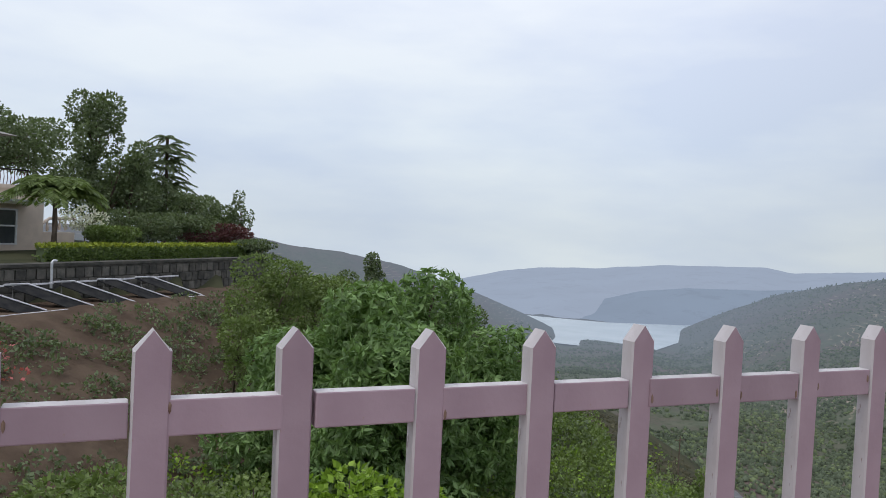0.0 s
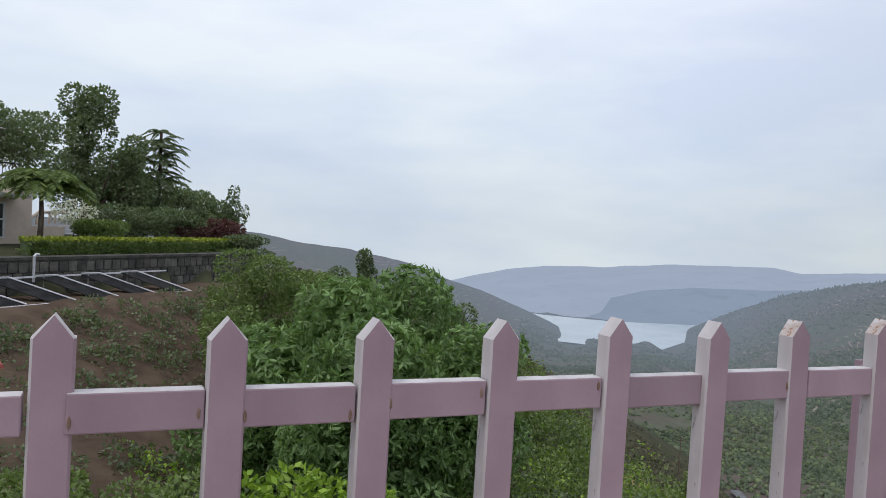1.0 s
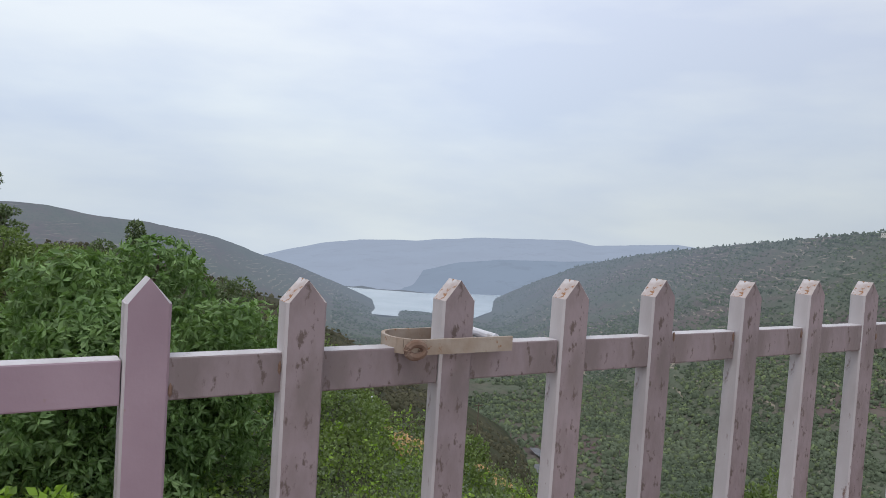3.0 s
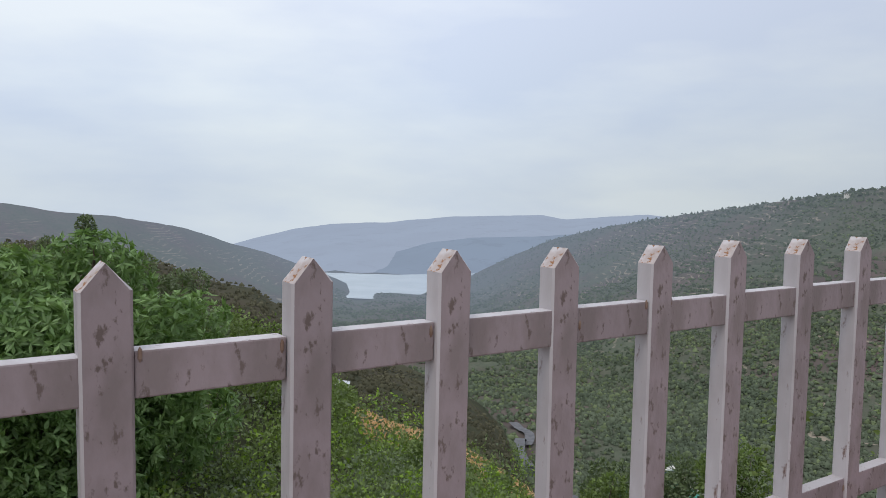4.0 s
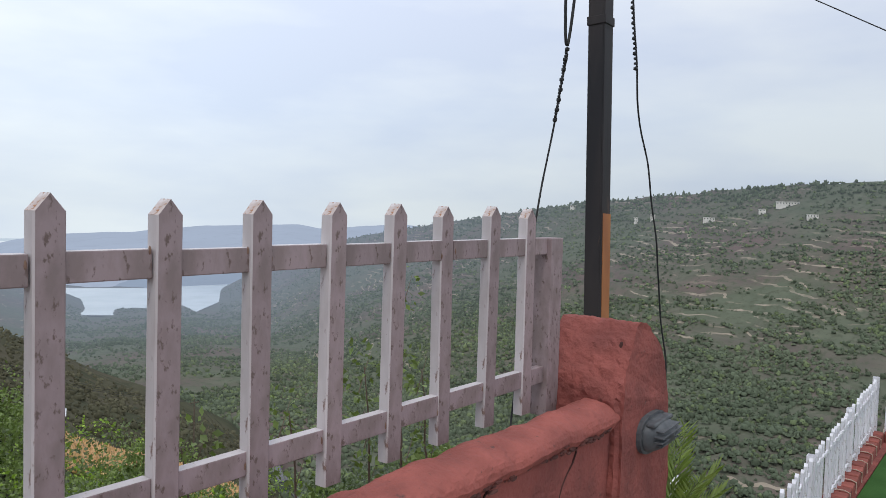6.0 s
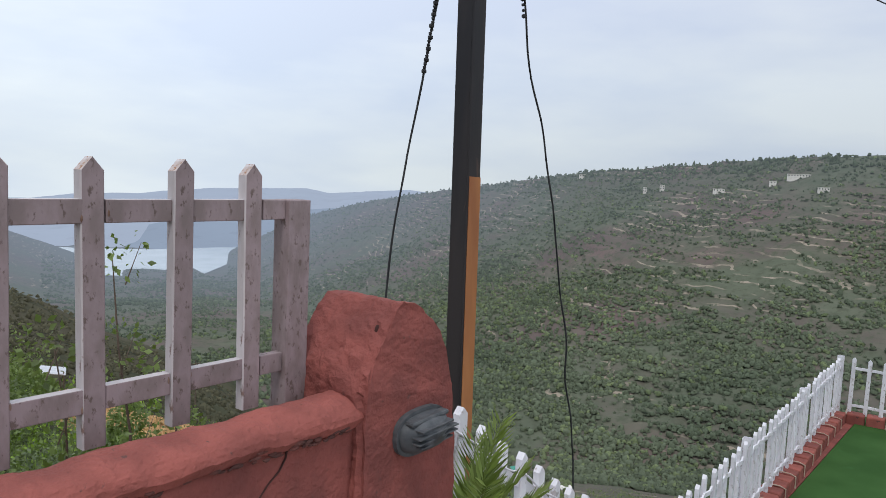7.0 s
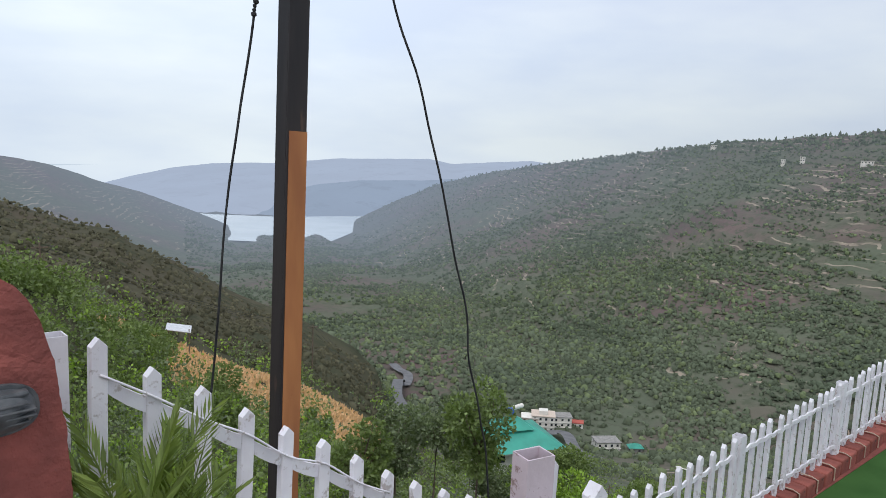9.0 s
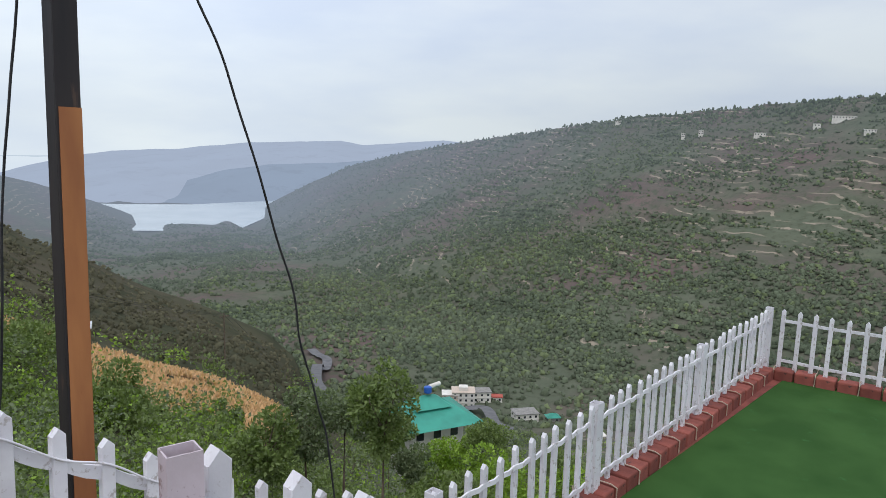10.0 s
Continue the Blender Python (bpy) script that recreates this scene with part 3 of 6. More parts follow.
part("latch_pin", tube(bmesh.new(), [(-4.868, -0.045, 1.243), (-4.868, 0.05, 1.243)], 0.008, 10), "white_paint", latch)


def rough_solid(name, profile, y0, y1, ny, material, amp, scale, parent=None, axis="y", seed=0.0, smooth=True):
    """A profile run along one axis, its plaster lumpy."""
    bm = bmesh.new()
    n = len(profile)
    rings = []
    for j in range(ny + 1):
        s = y0 + (y1 - y0) * j / ny
        ring = []
        for a, c in profile:
            p = Vector((a, s, c)) if axis == "y" else Vector((s, a, c))
            d = noise.noise(p * scale + Vector((seed, 0, 0))) * amp + noise.noise(p * scale * 3.1) * amp * 0.4
            q = noise.noise(p * scale + Vector((0, 7 + seed, 0))) * amp
            ring.append(bm.verts.new(p + Vector((d, q * 0.7, d * 0.8))))
        rings.append(ring)
    for a, b in zip(rings, rings[1:]):
        for k in range(n):
            bm.faces.new((a[k], a[(k + 1) % n], b[(k + 1) % n], b[k]))
    bm.faces.new(rings[0][::-1])
    bm.faces.new(rings[-1])
    bmesh.ops.recalc_face_normals(bm, faces=bm.faces)
    return part(name, bm, material, parent, smooth=smooth)


def dense(pts, step):
    out = []
    for (a, b), (c, d) in zip(pts, pts[1:] + pts[:1]):
        k = max(1, int(math.hypot(c - a, d - b) / step))
        out += [(a + (c - a) * i / k, b + (d - b) * i / k) for i in range(k)]
    return out


# parapet: plain wall, rounded coping on its inner side, crumbling strip outside
M["red_coping"] = mat("red_coping", (0.350, 0.105, 0.085), (0.245, 0.075, 0.062), scale=7, rough=0.85, bump=1.2, bump_scale=45, third=(0.11, 0.058, 0.050), third_at=0.63)
wall = tagged(rough_solid("wall_parapet", dense([(-0.285, -0.35), (-0.285, 0.50), (-0.10, 0.52), (-0.055, 0.49), (-0.03, -0.35)], 0.05), -6.4, 0.24, 150, "red_plaster", 0.012, 5, axis="x"),
              "red plastered parapet wall with mould stains and cracks", "wall", kind="structure")
cop = []
for k in range(15):
    a = math.pi * k / 14
    cop.append((-0.222 - 0.098 * math.cos(a), 0.522 + 0.073 * math.sin(a) ** 0.8))
cop = [(-0.30, 0.492)] + cop + [(-0.14, 0.50)]
tagged(rough_solid("trim_coping", cop, -6.4, 0.23, 420, "red_coping", 0.015, 9, axis="x", seed=3.0, smooth=False), "rounded red plaster coping along the parapet", "coping", kind="structure")
bend = Matrix.Translation((-6.4, -0.03, 0)) @ Matrix.Rotation(math.atan(0.103), 4, "Z") @ Matrix.Translation((6.4, 0, 0))
for nm, prof, mt, lab in (("wall_parapet", dense([(-0.285, -0.35), (-0.285, 0.50), (-0.10, 0.52), (-0.055, 0.49), (-0.03, -0.35)], 0.05), "red_plaster", "red plastered parapet wall past the gate"), ("trim_coping", cop, "red_coping", "rounded red plaster coping past the gate")):
    w_ = tagged(rough_solid(nm, prof, -12.0, -6.41, 100, mt, 0.012, 5, axis="x", seed=9.0), lab, "wall", kind="structure")
    w_.matrix_world = bend
rub = bmesh.new()
rr = random.Random(8)
for k in range(420):
    x, y, s = rr.uniform(-6, 0.15), rr.uniform(-0.125, -0.06), rr.uniform(0.006, 0.022)
    v0 = len(rub.verts)
    g = bmesh.ops.create_icosphere(rub, subdivisions=1, radius=s)
    for v in g["verts"]:
        v.co = Vector((v.co.x * rr.uniform(0.8, 1.5), v.co.y, v.co.z * 0.7)) + v.co * rr.uniform(-0.3, 0.3)
    bmesh.ops.translate(rub, vec=(x, y, 0.512), verts=g["verts"])
tagged(part("rubble", rub, "rubble"), "crumbled red brick and mortar along the wall's edge", "rubble", kind="stuff")

mould = bmesh.new()
for k in range(420):
    s = rr.uniform(0.004, 0.013)
    g = bmesh.ops.create_icosphere(mould, subdivisions=1, radius=s)
    for v in g["verts"]:
        v.co = Vector((v.co.x * rr.uniform(1.0, 2.6), v.co.y * 0.8, v.co.z * 0.8))
    bmesh.ops.translate(mould, vec=(rr.uniform(-4.5, 0.2), -0.302 + rr.uniform(-0.006, 0.008), 0.497 + rr.gauss(0, 0.010)), verts=g["verts"])
M["mould"] = mat("mould_dark_plaster", (0.085, 0.042, 0.036), (0.16, 0.06, 0.05), scale=14, rough=1.0, bump=0.6, bump_scale=60)
tagged(part("crumbled_edge", mould, "mould"), "dark mouldy crumbs of plaster under the coping", "plaster", kind="stuff")

# cracks in the plaster: thin dark sunk lines
cracks = empty("plaster_cracks")
tagged(cracks, "dark branching cracks in the red plaster", "crack", kind="structure")
M["crack"] = mat("crack_dirt", (0.045, 0.022, 0.02), (0.07, 0.03, 0.025), rough=1, bump=0)
for x0, z0, n in ((-0.06, 0.49, 9), (-0.11, 0.30, 6), (-0.62, 0.49, 8), (-1.5, 0.49, 8)):
    bm = bmesh.new()
    pts, x, z = [], x0, z0
    for k in range(n):
        pts.append((x, -0.2885 + 0.012 * 0, z))
        x += rr.uniform(-0.045, 0.012)
        z -= rr.uniform(0.025, 0.05)
    tube(bm, pts, [0.0045] + [0.0035] * (n - 2) + [0.001], 5)
    part("crack", bm, "crack", cracks)

# the pillar at the head of the steps
arch = [(0.212, -0.35), (0.214, 0.40), (0.218, 0.60), (0.226, 0.70), (0.268, 0.79), (0.318, 0.862), (0.36, 0.885), (0.425, 0.892), (0.485, 0.884), (0.535, 0.855), (0.58, 0.81), (0.625, 0.745),
        (0.667, 0.66), (0.697, 0.56), (0.716, 0.43), (0.727, 0.2), (0.733, -0.35)]
pillar = empty("gate_pillar")
tagged(pillar, "lumpy red plastered pillar with a rounded top", "pillar")
# the worn facet at its front inner corner
F0, F1, F2 = Vector((0.214, -0.335, 0.61)), Vector((0.43, -0.31, 0.885)), Vector((0.208, -0.02, 0.66))
FN = (F1 - F0).cross(F2 - F0).normalized()
if FN.z < 0:
    FN = -FN
pb = rough_solid("shaft", dense(arch, 0.018), -0.33, 0.03, 30, "red_plaster", 0.013, 9, pillar, smooth=False)
for v in pb.data.vertices:
    # the front and back arrises are worn round near the top
    t = max(0.0, (v.co.z - 0.55) / 0.38)
    if v.co.y < -0.1:
        v.co.y += 0.03 * t ** 1.5 * min(1, (-0.1 - v.co.y) / 0.22)
    if v.co.y < -0.31 and v.co.x < 0.24:
        v.co.x += 0.02
    over = (v.co - F0).dot(FN)
    if over > 0:
        v.co -= FN * over * 0.9
    rough_top = max(0.0, min(1.0, 1.0 + (v.co - F0).dot(FN) / 0.03))
    v.co += (noise.noise_vector(v.co * 20) * 0.010 + noise.noise_vector(v.co * 45) * 0.006) * (0.18 + 0.82 * rough_top)
hole_at = Vector((0.345, -0.26, 0.80))
hole_at -= FN * (hole_at - F0).dot(FN)
hole = bmesh.new()
bmesh.ops.create_icosphere(hole, subdivisions=2, radius=0.017)
bmesh.ops.transform(hole, matrix=Matrix.Translation(hole_at) @ Matrix.Diagonal((0.8, 0.5, 1.2, 1)), verts=hole.verts)
part("hole", hole, "crack", pillar, "small dark hole in the plaster")

# bulkhead lamp on the pillar
lamp = empty("bulkhead_lamp", pose(0.505, -0.335, 0.425, 0, -3, 0))
tagged(lamp, "dark grey plastic bulkhead lamp with ribbed hood on the pillar", "wall lamp")


def capsule(w, h, d0, d1, slices, sq=2.6):
    bm = bmesh.new()
    rings = []
    for j in range(slices + 1):
        f = j / slices
        s = math.cos(f * math.pi / 2) ** 0.55 if slices > 2 else 1
        rings.append([bm.verts.new((w * s * abs(math.cos(a)) ** (2 / sq) * (1 if math.cos(a) > 0 else -1), d0 + (d1 - d0) * f,
                                    h * s * abs(math.sin(a)) ** (2 / sq) * (1 if math.sin(a) > 0 else -1))) for a in [2 * math.pi * k / 28 for k in range(28)]])
    for a, b in zip(rings, rings[1:]):
        for k in range(28):
            bm.faces.new((a[k], a[(k + 1) % 28], b[(k + 1) % 28], b[k]))
    bm.faces.new(rings[0][::-1])
    bm.faces.new(rings[-1])
    bmesh.ops.recalc_face_normals(bm, faces=bm.faces)
    return bm


part("base", capsule(0.135, 0.083, 0.02, -0.015, 2), "lamp_grey", lamp, smooth=False)
part("body", capsule(0.122, 0.070, -0.012, -0.10, 8), "lamp_grey", lamp, smooth=True)
for k, z in enumerate((0.034, 0.014, -0.006, -0.026)):
    w = 0.118 - 0.02 * abs(k - 1.5)
    bm = box(bmesh.new(), (-w, -0.100 + abs(k - 1.2) * 0.006, z - 0.003), (w, -0.06, z + 0.003), 0.0015)
    part("rib", bm, "lamp_grey", lamp)
part("hood", box(bmesh.new(), (-0.100, -0.060, 0.045), (0.100, -0.02, 0.064), 0.008), "lamp_grey", lamp)

# the pole and its wires
pole = empty("utility_pole")
tagged(pole, "black painted steel pole, orange primer on its lower face, slightly leaning", "pole")
lean = Matrix.Translation((2.175, 0.755, 0)) @ Matrix.Rotation(radians(2.0), 4, "Y") @ Matrix.Rotation(radians(-2.4), 4, "X")
bm = bmesh.new()
# channel section: two flanges and a web
box(bm, (-0.062, -0.062, -9), (0.062, -0.050, 9), 0.003, lean)
box(bm, (-0.062, 0.05, -9), (0.062, 0.064, 9), 0.003, lean)
box(bm, (-0.062, -0.050, -9), (-0.050, 0.050, 9), 0.0, lean)
part("shaft", bm, "pole_black", pole)
part("primer_face", box(bmesh.new(), (-0.050, -0.0665, -9), (0.062, -0.0625, 1.33), 0.0, lean), "pole_orange", pole, "orange primer painted face")
part("edge_face", box(bmesh.new(), (0.0625, -0.062, -9), (0.066, -0.02, 1.33), 0.0, lean), "pole_orange", pole)
part("collar", box(bmesh.new(), (-0.07, -0.070, 2.62), (0.07, 0.072, 2.68), 0.004, lean), "pole_black", pole)


def cable(name, pts, rad, label, wobble=0.0, parent=None, material="cable", sub=6):
    fine = []
    P3 = [Vector(p) for p in pts]
    for i in range(len(P3) - 1):
        p0, p1, p2, p3 = P3[max(i - 1, 0)], P3[i], P3[i + 1], P3[min(i + 2, len(P3) - 1)]
        for k in range(sub):
            t = k / sub
            q = 0.5 * ((2 * p1) + (p2 - p0) * t + (2 * p0 - 5 * p1 + 4 * p2 - p3) * t * t + (3 * p1 - p0 - 3 * p2 + p3) * t ** 3)
            fine.append(q + Vector((noise.noise(q * 2.1) * wobble, noise.noise(q * 2.3 + Vector((5, 0, 0))) * wobble, 0)))
    fine.append(P3[-1])
    ob = part(name, tube(bmesh.new(), fine, rad, 6), material, parent, smooth=True)
    return ob


stay = empty("stay_wire")
tagged(stay, "black stay wire hanging beside the pole, with a wire loop", "wire")
cable("wire", [(2.19, 1.08, 2.44), (2.175, 1.13, 2.1), (2.13, 1.19, 1.55), (2.08, 1.25, 1.05), (2.04, 1.29, 0.4), (1.99, 1.31, -0.25), (1.93, 1.33, -1.2), (1.87, 1.36, -4.2)], 0.0075, "", 0.02, stay)
cable("loop", [(2.15, 1.085, 2.95), (2.165, 1.085, 2.62), (2.18, 1.085, 2.52), (2.195, 1.085, 2.505), (2.212, 1.085, 2.52), (2.245, 1.085, 2.65), (2.30, 1.085, 2.95)], 0.012, "", 0, stay)
wrap = bmesh.new()
for k in range(22):
    f = k / 21
    c = Vector((2.19, 1.08, 2.47)).lerp(Vector((2.165, 1.14, 1.98)), f)
    bmesh.ops.create_icosphere(wrap, subdivisions=1, radius=0.013 + 0.006 * (k % 3 == 0), matrix=Matrix.Translation(c + Vector((rr.uniform(-0.005, 0.005), 0, 0))))
part("wrapped_grip", wrap, "cable", stay)
cable("wire", [(2.30, 1.085, 2.95), (2.4, 1.0, 4.2), (2.33, 0.8, 6.5)], 0.012, "", 0, stay)
cable("wire", [(2.15, 1.085, 2.95), (2.1, 1.0, 4.2), (2.22, 0.8, 6.5)], 0.012, "", 0, stay)
drop = empty("drop_cable")
tagged(drop, "thin black cable hanging in a loose curve from the pole", "cable")
cable("cable", [(2.3, 0.8, 5.5), (2.55, 0.82, 3.6), (2.72, 0.85, 2.9), (2.93, 0.87, 2.2), (3.13, 0.87, 1.75), (3.27, 0.87, 1.4), (3.45, 0.87, 0.9), (3.60, 0.87, 0.42), (3.74, 0.88, -0.1), (3.88, 0.88, -0.7), (4.1, 0.9, -1.5), (4.3, 1.0, -4.5)], 0.0075, "", 0.03, drop)
wrap = bmesh.new()
for k in range(16):
    c = Vector((2.70, 0.85, 2.95)).lerp(Vector((2.84, 0.86, 2.42)), k / 15)
    bmesh.ops.create_icosphere(wrap, subdivisions=1, radius=0.012 + 0.005 * (k % 3 == 0), matrix=Matrix.Translation(c))
part("wrapped_grip", wrap, "cable", drop)
line = empty("overhead_cable")
tagged(line, "single black overhead cable sagging across the sky", "cable")
cable("cable", [(9.2, 3.2, 5.75), (9.1, 1.9, 4.9), (9.0, 0.95, 4.32), (9.0, 0.3, 3.93), (9.0, -0.4, 3.52), (9.0, -1.6, 2.9), (9.0, -4.0, 2.2)], 0.0085, "", 0, line)

# steps, with a white fence down each side
floor_t = tagged(part("floor_terrace", box(bmesh.new(), (-14, -9, -0.45), (0.9, -0.28, -0.2)), "paving"), "plain paved terrace floor", "floor", kind="structure")
stairs = empty("stairs")
tagged(stairs, "concrete steps going down to the lawn", "stairs", kind="structure")
for k in range(14):
    part("step", box(bmesh.new(), (0.9 + 0.27 * k, -1.72, -0.372 - 0.168 * k - 0.3), (0.9 + 0.27 * (k + 1) + 0.02, 0.16, -0.372 - 0.168 * k), 0.01), "paving", stairs)


def slope_fence(name, label, x0, y0, x1, y1, n, top0, top1, low, bow=0.0, extra=()):
    """White pickets down a slope, with a wavy flat rail and a cord along it."""
    f = empty(name)
    tagged(f, label, "fence")
    rail = []
    for k in range(n):
        t = k / (n - 1)
        x, y, z = x0 + (x1 - x0) * t, y0 + (y1 - y0) * t + rnd.uniform(-0.006, 0.006), top0 + (top1 - top0) * t + rnd.uniform(-0.012, 0.012)
        o = part("picket", picket(bmesh.new(), 0.066, 0.045, z - low, z, 0.034), "white_paint", f)
        o.matrix_basis = pose(x, y, z, 0, 0, 0) @ pose(0, 0, 0, rnd.uniform(-1, 1), 0.8 + rnd.uniform(-1, 1), rnd.uniform(-4, 4)) @ pose(0, 0, -z)
        rail.append((x, y, z))
    for drop_ in (0.155, 0.60):
        for (a, b) in zip(rail, rail[1:]):
            bm = bmesh.new()
            m0, m1 = Vector(a), Vector(b)
            q = []
            for j in range(5):
                t = j / 4
                p = m0.lerp(m1, t) + Vector((0, 0.0, -drop_ - 0.016 * math.sin(math.pi * t)))
                q.append([bm.verts.new(p + Vector((0, dy, dz))) for dy, dz in ((-0.012, -0.05), (0.012, -0.05), (0.012, 0.02), (-0.012, 0.02))])
            for c, d in zip(q, q[1:]):
                for k in range(4):
                    bm.faces.new((c[k], c[(k + 1) % 4], d[(k + 1) % 4], d[k]))
            bmesh.ops.recalc_face_normals(bm, faces=bm.faces)
            part("rail", bm, "white_paint", f)
    pts = []
    for i, p in enumerate(rail):
        pts.append((p[0], p[1] - 0.028, p[2] - 0.135 + (0.012 if i % 2 else -0.012)))
    cable("cord", pts, 0.006, "", 0, f, "white_paint", 5)
    return f


slope_fence("stair_fence", "white painted picket fence stepping down beside the stairs", 0.968, 0.143, 2.53, 0.228, 8, 0.475, -0.53, 0.95)
slope_fence("stair_fence", "white painted picket fence continuing down the stairs to the lawn", 2.755, 0.24, 4.35, 0.28, 8, -0.67, -1.46, 0.95)
o_post = part("corner_post", open_tube(bmesh.new(), 0.76, 0.85, 0.10, 0.19, -0.4, 0.52), "white_paint")
tagged(o_post, "white square steel tube post beside the pillar", "post")
newel = empty("newel_post")
tagged(newel, "pale pink open-topped square steel post at the head of the steps", "post")
part("tube", open_tube(bmesh.new(), -0.040, 0.040, -0.032, 0.032, -0.78, 0), "newel_pink", newel)
newel.matrix_world = pose(1.375, -1.79, 0.585, 0, 0, -12)
slope_fence("stair_fence", "white painted picket fence along the inner side of the steps", 1.50, -1.73, 3.5, -1.60, 9, 0.53, -0.75, 0.95)

# lawn terrace
LZ = -2.55
lawn = tagged(part("floor_lawn", box(bmesh.new(), (4.6, -14, LZ - 0.5), (13.3, 0.20, LZ)), "turf"), "bright green artificial turf lawn", "lawn", kind="structure")
tagged(part("wall_lawn", box(bmesh.new(), (4.3, 0.22, LZ - 5), (13.2, 0.60, LZ - 0.02)), "red_plaster"), "red retaining wall under the lawn's edge", "wall", kind="structure")
tagged(part("wall_lawn", box(bmesh.new(), (12.75, -14, LZ - 5), (13.35, 0.22, LZ - 0.02)), "red_plaster"), "red retaining wall under the lawn's far edge", "wall", kind="structure")
M["kerb_red"] = mat("red_kerb", (0.265, 0.078, 0.060), (0.20, 0.060, 0.048), scale=5, rough=0.9, bump=0.6, bump_scale=30, third=(0.10, 0.045, 0.04), per_object=0.25)


def lawn_fence(ax, ay, bx, by, n, posts, side, label):
    f = empty("lawn_fence")
    tagged(f, label, "fence")
    d = Vector((bx - ax, by - ay, 0))
    yaw = math.degrees(math.atan2(d.y, d.x))
    me = part("picket", picket(bmesh.new(), 0.062, 0.04, LZ + 0.12, -1.46, 0.035), "white_paint", f)
    first_done = False
    for k in range(n):
        t = k / (n - 1)
        p = Vector((ax, ay, 0)) + d * t
        o = me if not first_done else new("picket", me.data)
        first_done = True
        o.parent = f
        o.matrix_basis = pose(p.x, p.y + rnd.uniform(-0.006, 0.006), rnd.uniform(-0.012, 0.01), rnd.uniform(-0.6, 0.6), rnd.uniform(-0.7, 0.7), yaw + rnd.uniform(-4, 4))
    for t in posts:
        p = Vector((ax, ay, 0)) + d * t
        o = part("post", open_tube(bmesh.new(), -0.05, 0.05, -0.05, 0.05, LZ, -1.45), "white_paint", f)
        o.matrix_basis = pose(p.x, p.y, 0, 0, 0, yaw)
    for z in (-1.64, -2.28):
        pts = []
        m = n * 2
        for k in range(m + 1):
            t = k / m
            p = Vector((ax, ay, 0)) + d * t
            pts.append((p.x, p.y + side * (0.024 if k % 2 else 0.004), z + noise.noise(p * 1.5) * 0.02))
        bm = bmesh.new()
        prev = None
        nrm = Vector((-d.y, d.x, 0)).normalized()
        for p in pts:
            ring = [bm.verts.new(Vector(p) + nrm * a + Vector((0, 0, c))) for a, c in ((-0.009, -0.022), (0.009, -0.022), (0.009, 0.022), (-0.009, 0.022))]
            if prev:
                for k in range(4):
                    bm.faces.new((prev[k], prev[(k + 1) % 4], ring[(k + 1) % 4], ring[k]))
            prev = ring
        bmesh.ops.recalc_face_normals(bm, faces=bm.faces)
        part("rail", bm, "white_paint", f)
    return f


lawn_fence(4.55, 0.29, 12.67, 0.52, 38, (0.0, 0.31, 0.655, 1.0), -1, "white painted picket fence along the valley side of the lawn")
lawn_fence(12.72, 0.30, 13.25, -5.6, 27, (0.5,), 1, "white painted picket fence across the lawn's far end")


def kerb(ax, ay, bx, by, n, w):
    """Red kerb blocks with a cord over each joint."""
    d = Vector((bx - ax, by - ay, 0))
    yaw = math.degrees(math.atan2(d.y, d.x))
    L = d.length / n
    k_ = empty("kerb")
    tagged(k_, "red plastered kerb blocks round the lawn", "kerb", kind="structure")
    for k in range(n):
        bm = box(bmesh.new(), (0.012, -w / 2, LZ - 0.1), (L - 0.012, w / 2, LZ + 0.16 + rnd.uniform(-0.012, 0.012)), 0.022)
        for v in bm.verts:
            v.co += Vector((0, noise.noise(v.co * 9 + Vector((k, 0, 0))), noise.noise(v.co * 8 + Vector((0, k, 0))))) * 0.012
        o = part("block", bm, "kerb_red", k_)
        p = Vector((ax, ay, 0)) + d * (k / n)
        o.matrix_basis = pose(p.x, p.y, 0, 0, 0, yaw)
        if k % 2 == 0:
            s = -1
            c = part("tie", tube(bmesh.new(), [(0, s * (w / 2 + 0.012), LZ + 0.0), (0.01, s * (w / 2 + 0.01), LZ + 0.15), (0, s * w / 4, LZ + 0.178), (0.0, w / 2 - 0.05, LZ + 0.175), (0.02, w / 2 - 0.02, LZ + 0.3)], 0.008, 6), "tie_cord", k_)
            c.matrix_basis = pose(p.x, p.y, 0, 0, 0, yaw)


M["tie_cord"] = mat("beige_cord", (0.50, 0.40, 0.32), (0.42, 0.33, 0.26), rough=0.9, bump=0)
kerb(4.6, 0.24, 12.62, 0.46, 30, 0.24)
kerb(12.68, 0.36, 13.22, -5.6, 20, 0.24)


# ---------- plants ----------
def leaf_arrays(base, direction, length, width, rng, fold=0.25, flat=0.0):
    """Folded leaves: arrays of base points, directions and sizes to vertices and faces."""
    n = len(base)
    direction = direction / np.maximum(np.linalg.norm(direction, axis=1, keepdims=True), 1e-6)
    up = rng.normal(size=(n, 3)) * (1 - flat) + np.array([0, 0, 1.5 * flat])
    side = np.cross(direction, up)
    side /= np.maximum(np.linalg.norm(side, axis=1, keepdims=True), 1e-6)
    nrm = np.cross(side, direction)
    L, W = length[:, None], width[:, None]
    v = np.stack([base, base + direction * L * 0.45 + side * W - nrm * W * fold, base + direction * L, base + direction * L * 0.45 - side * W - nrm * W * fold], 1)
    return v


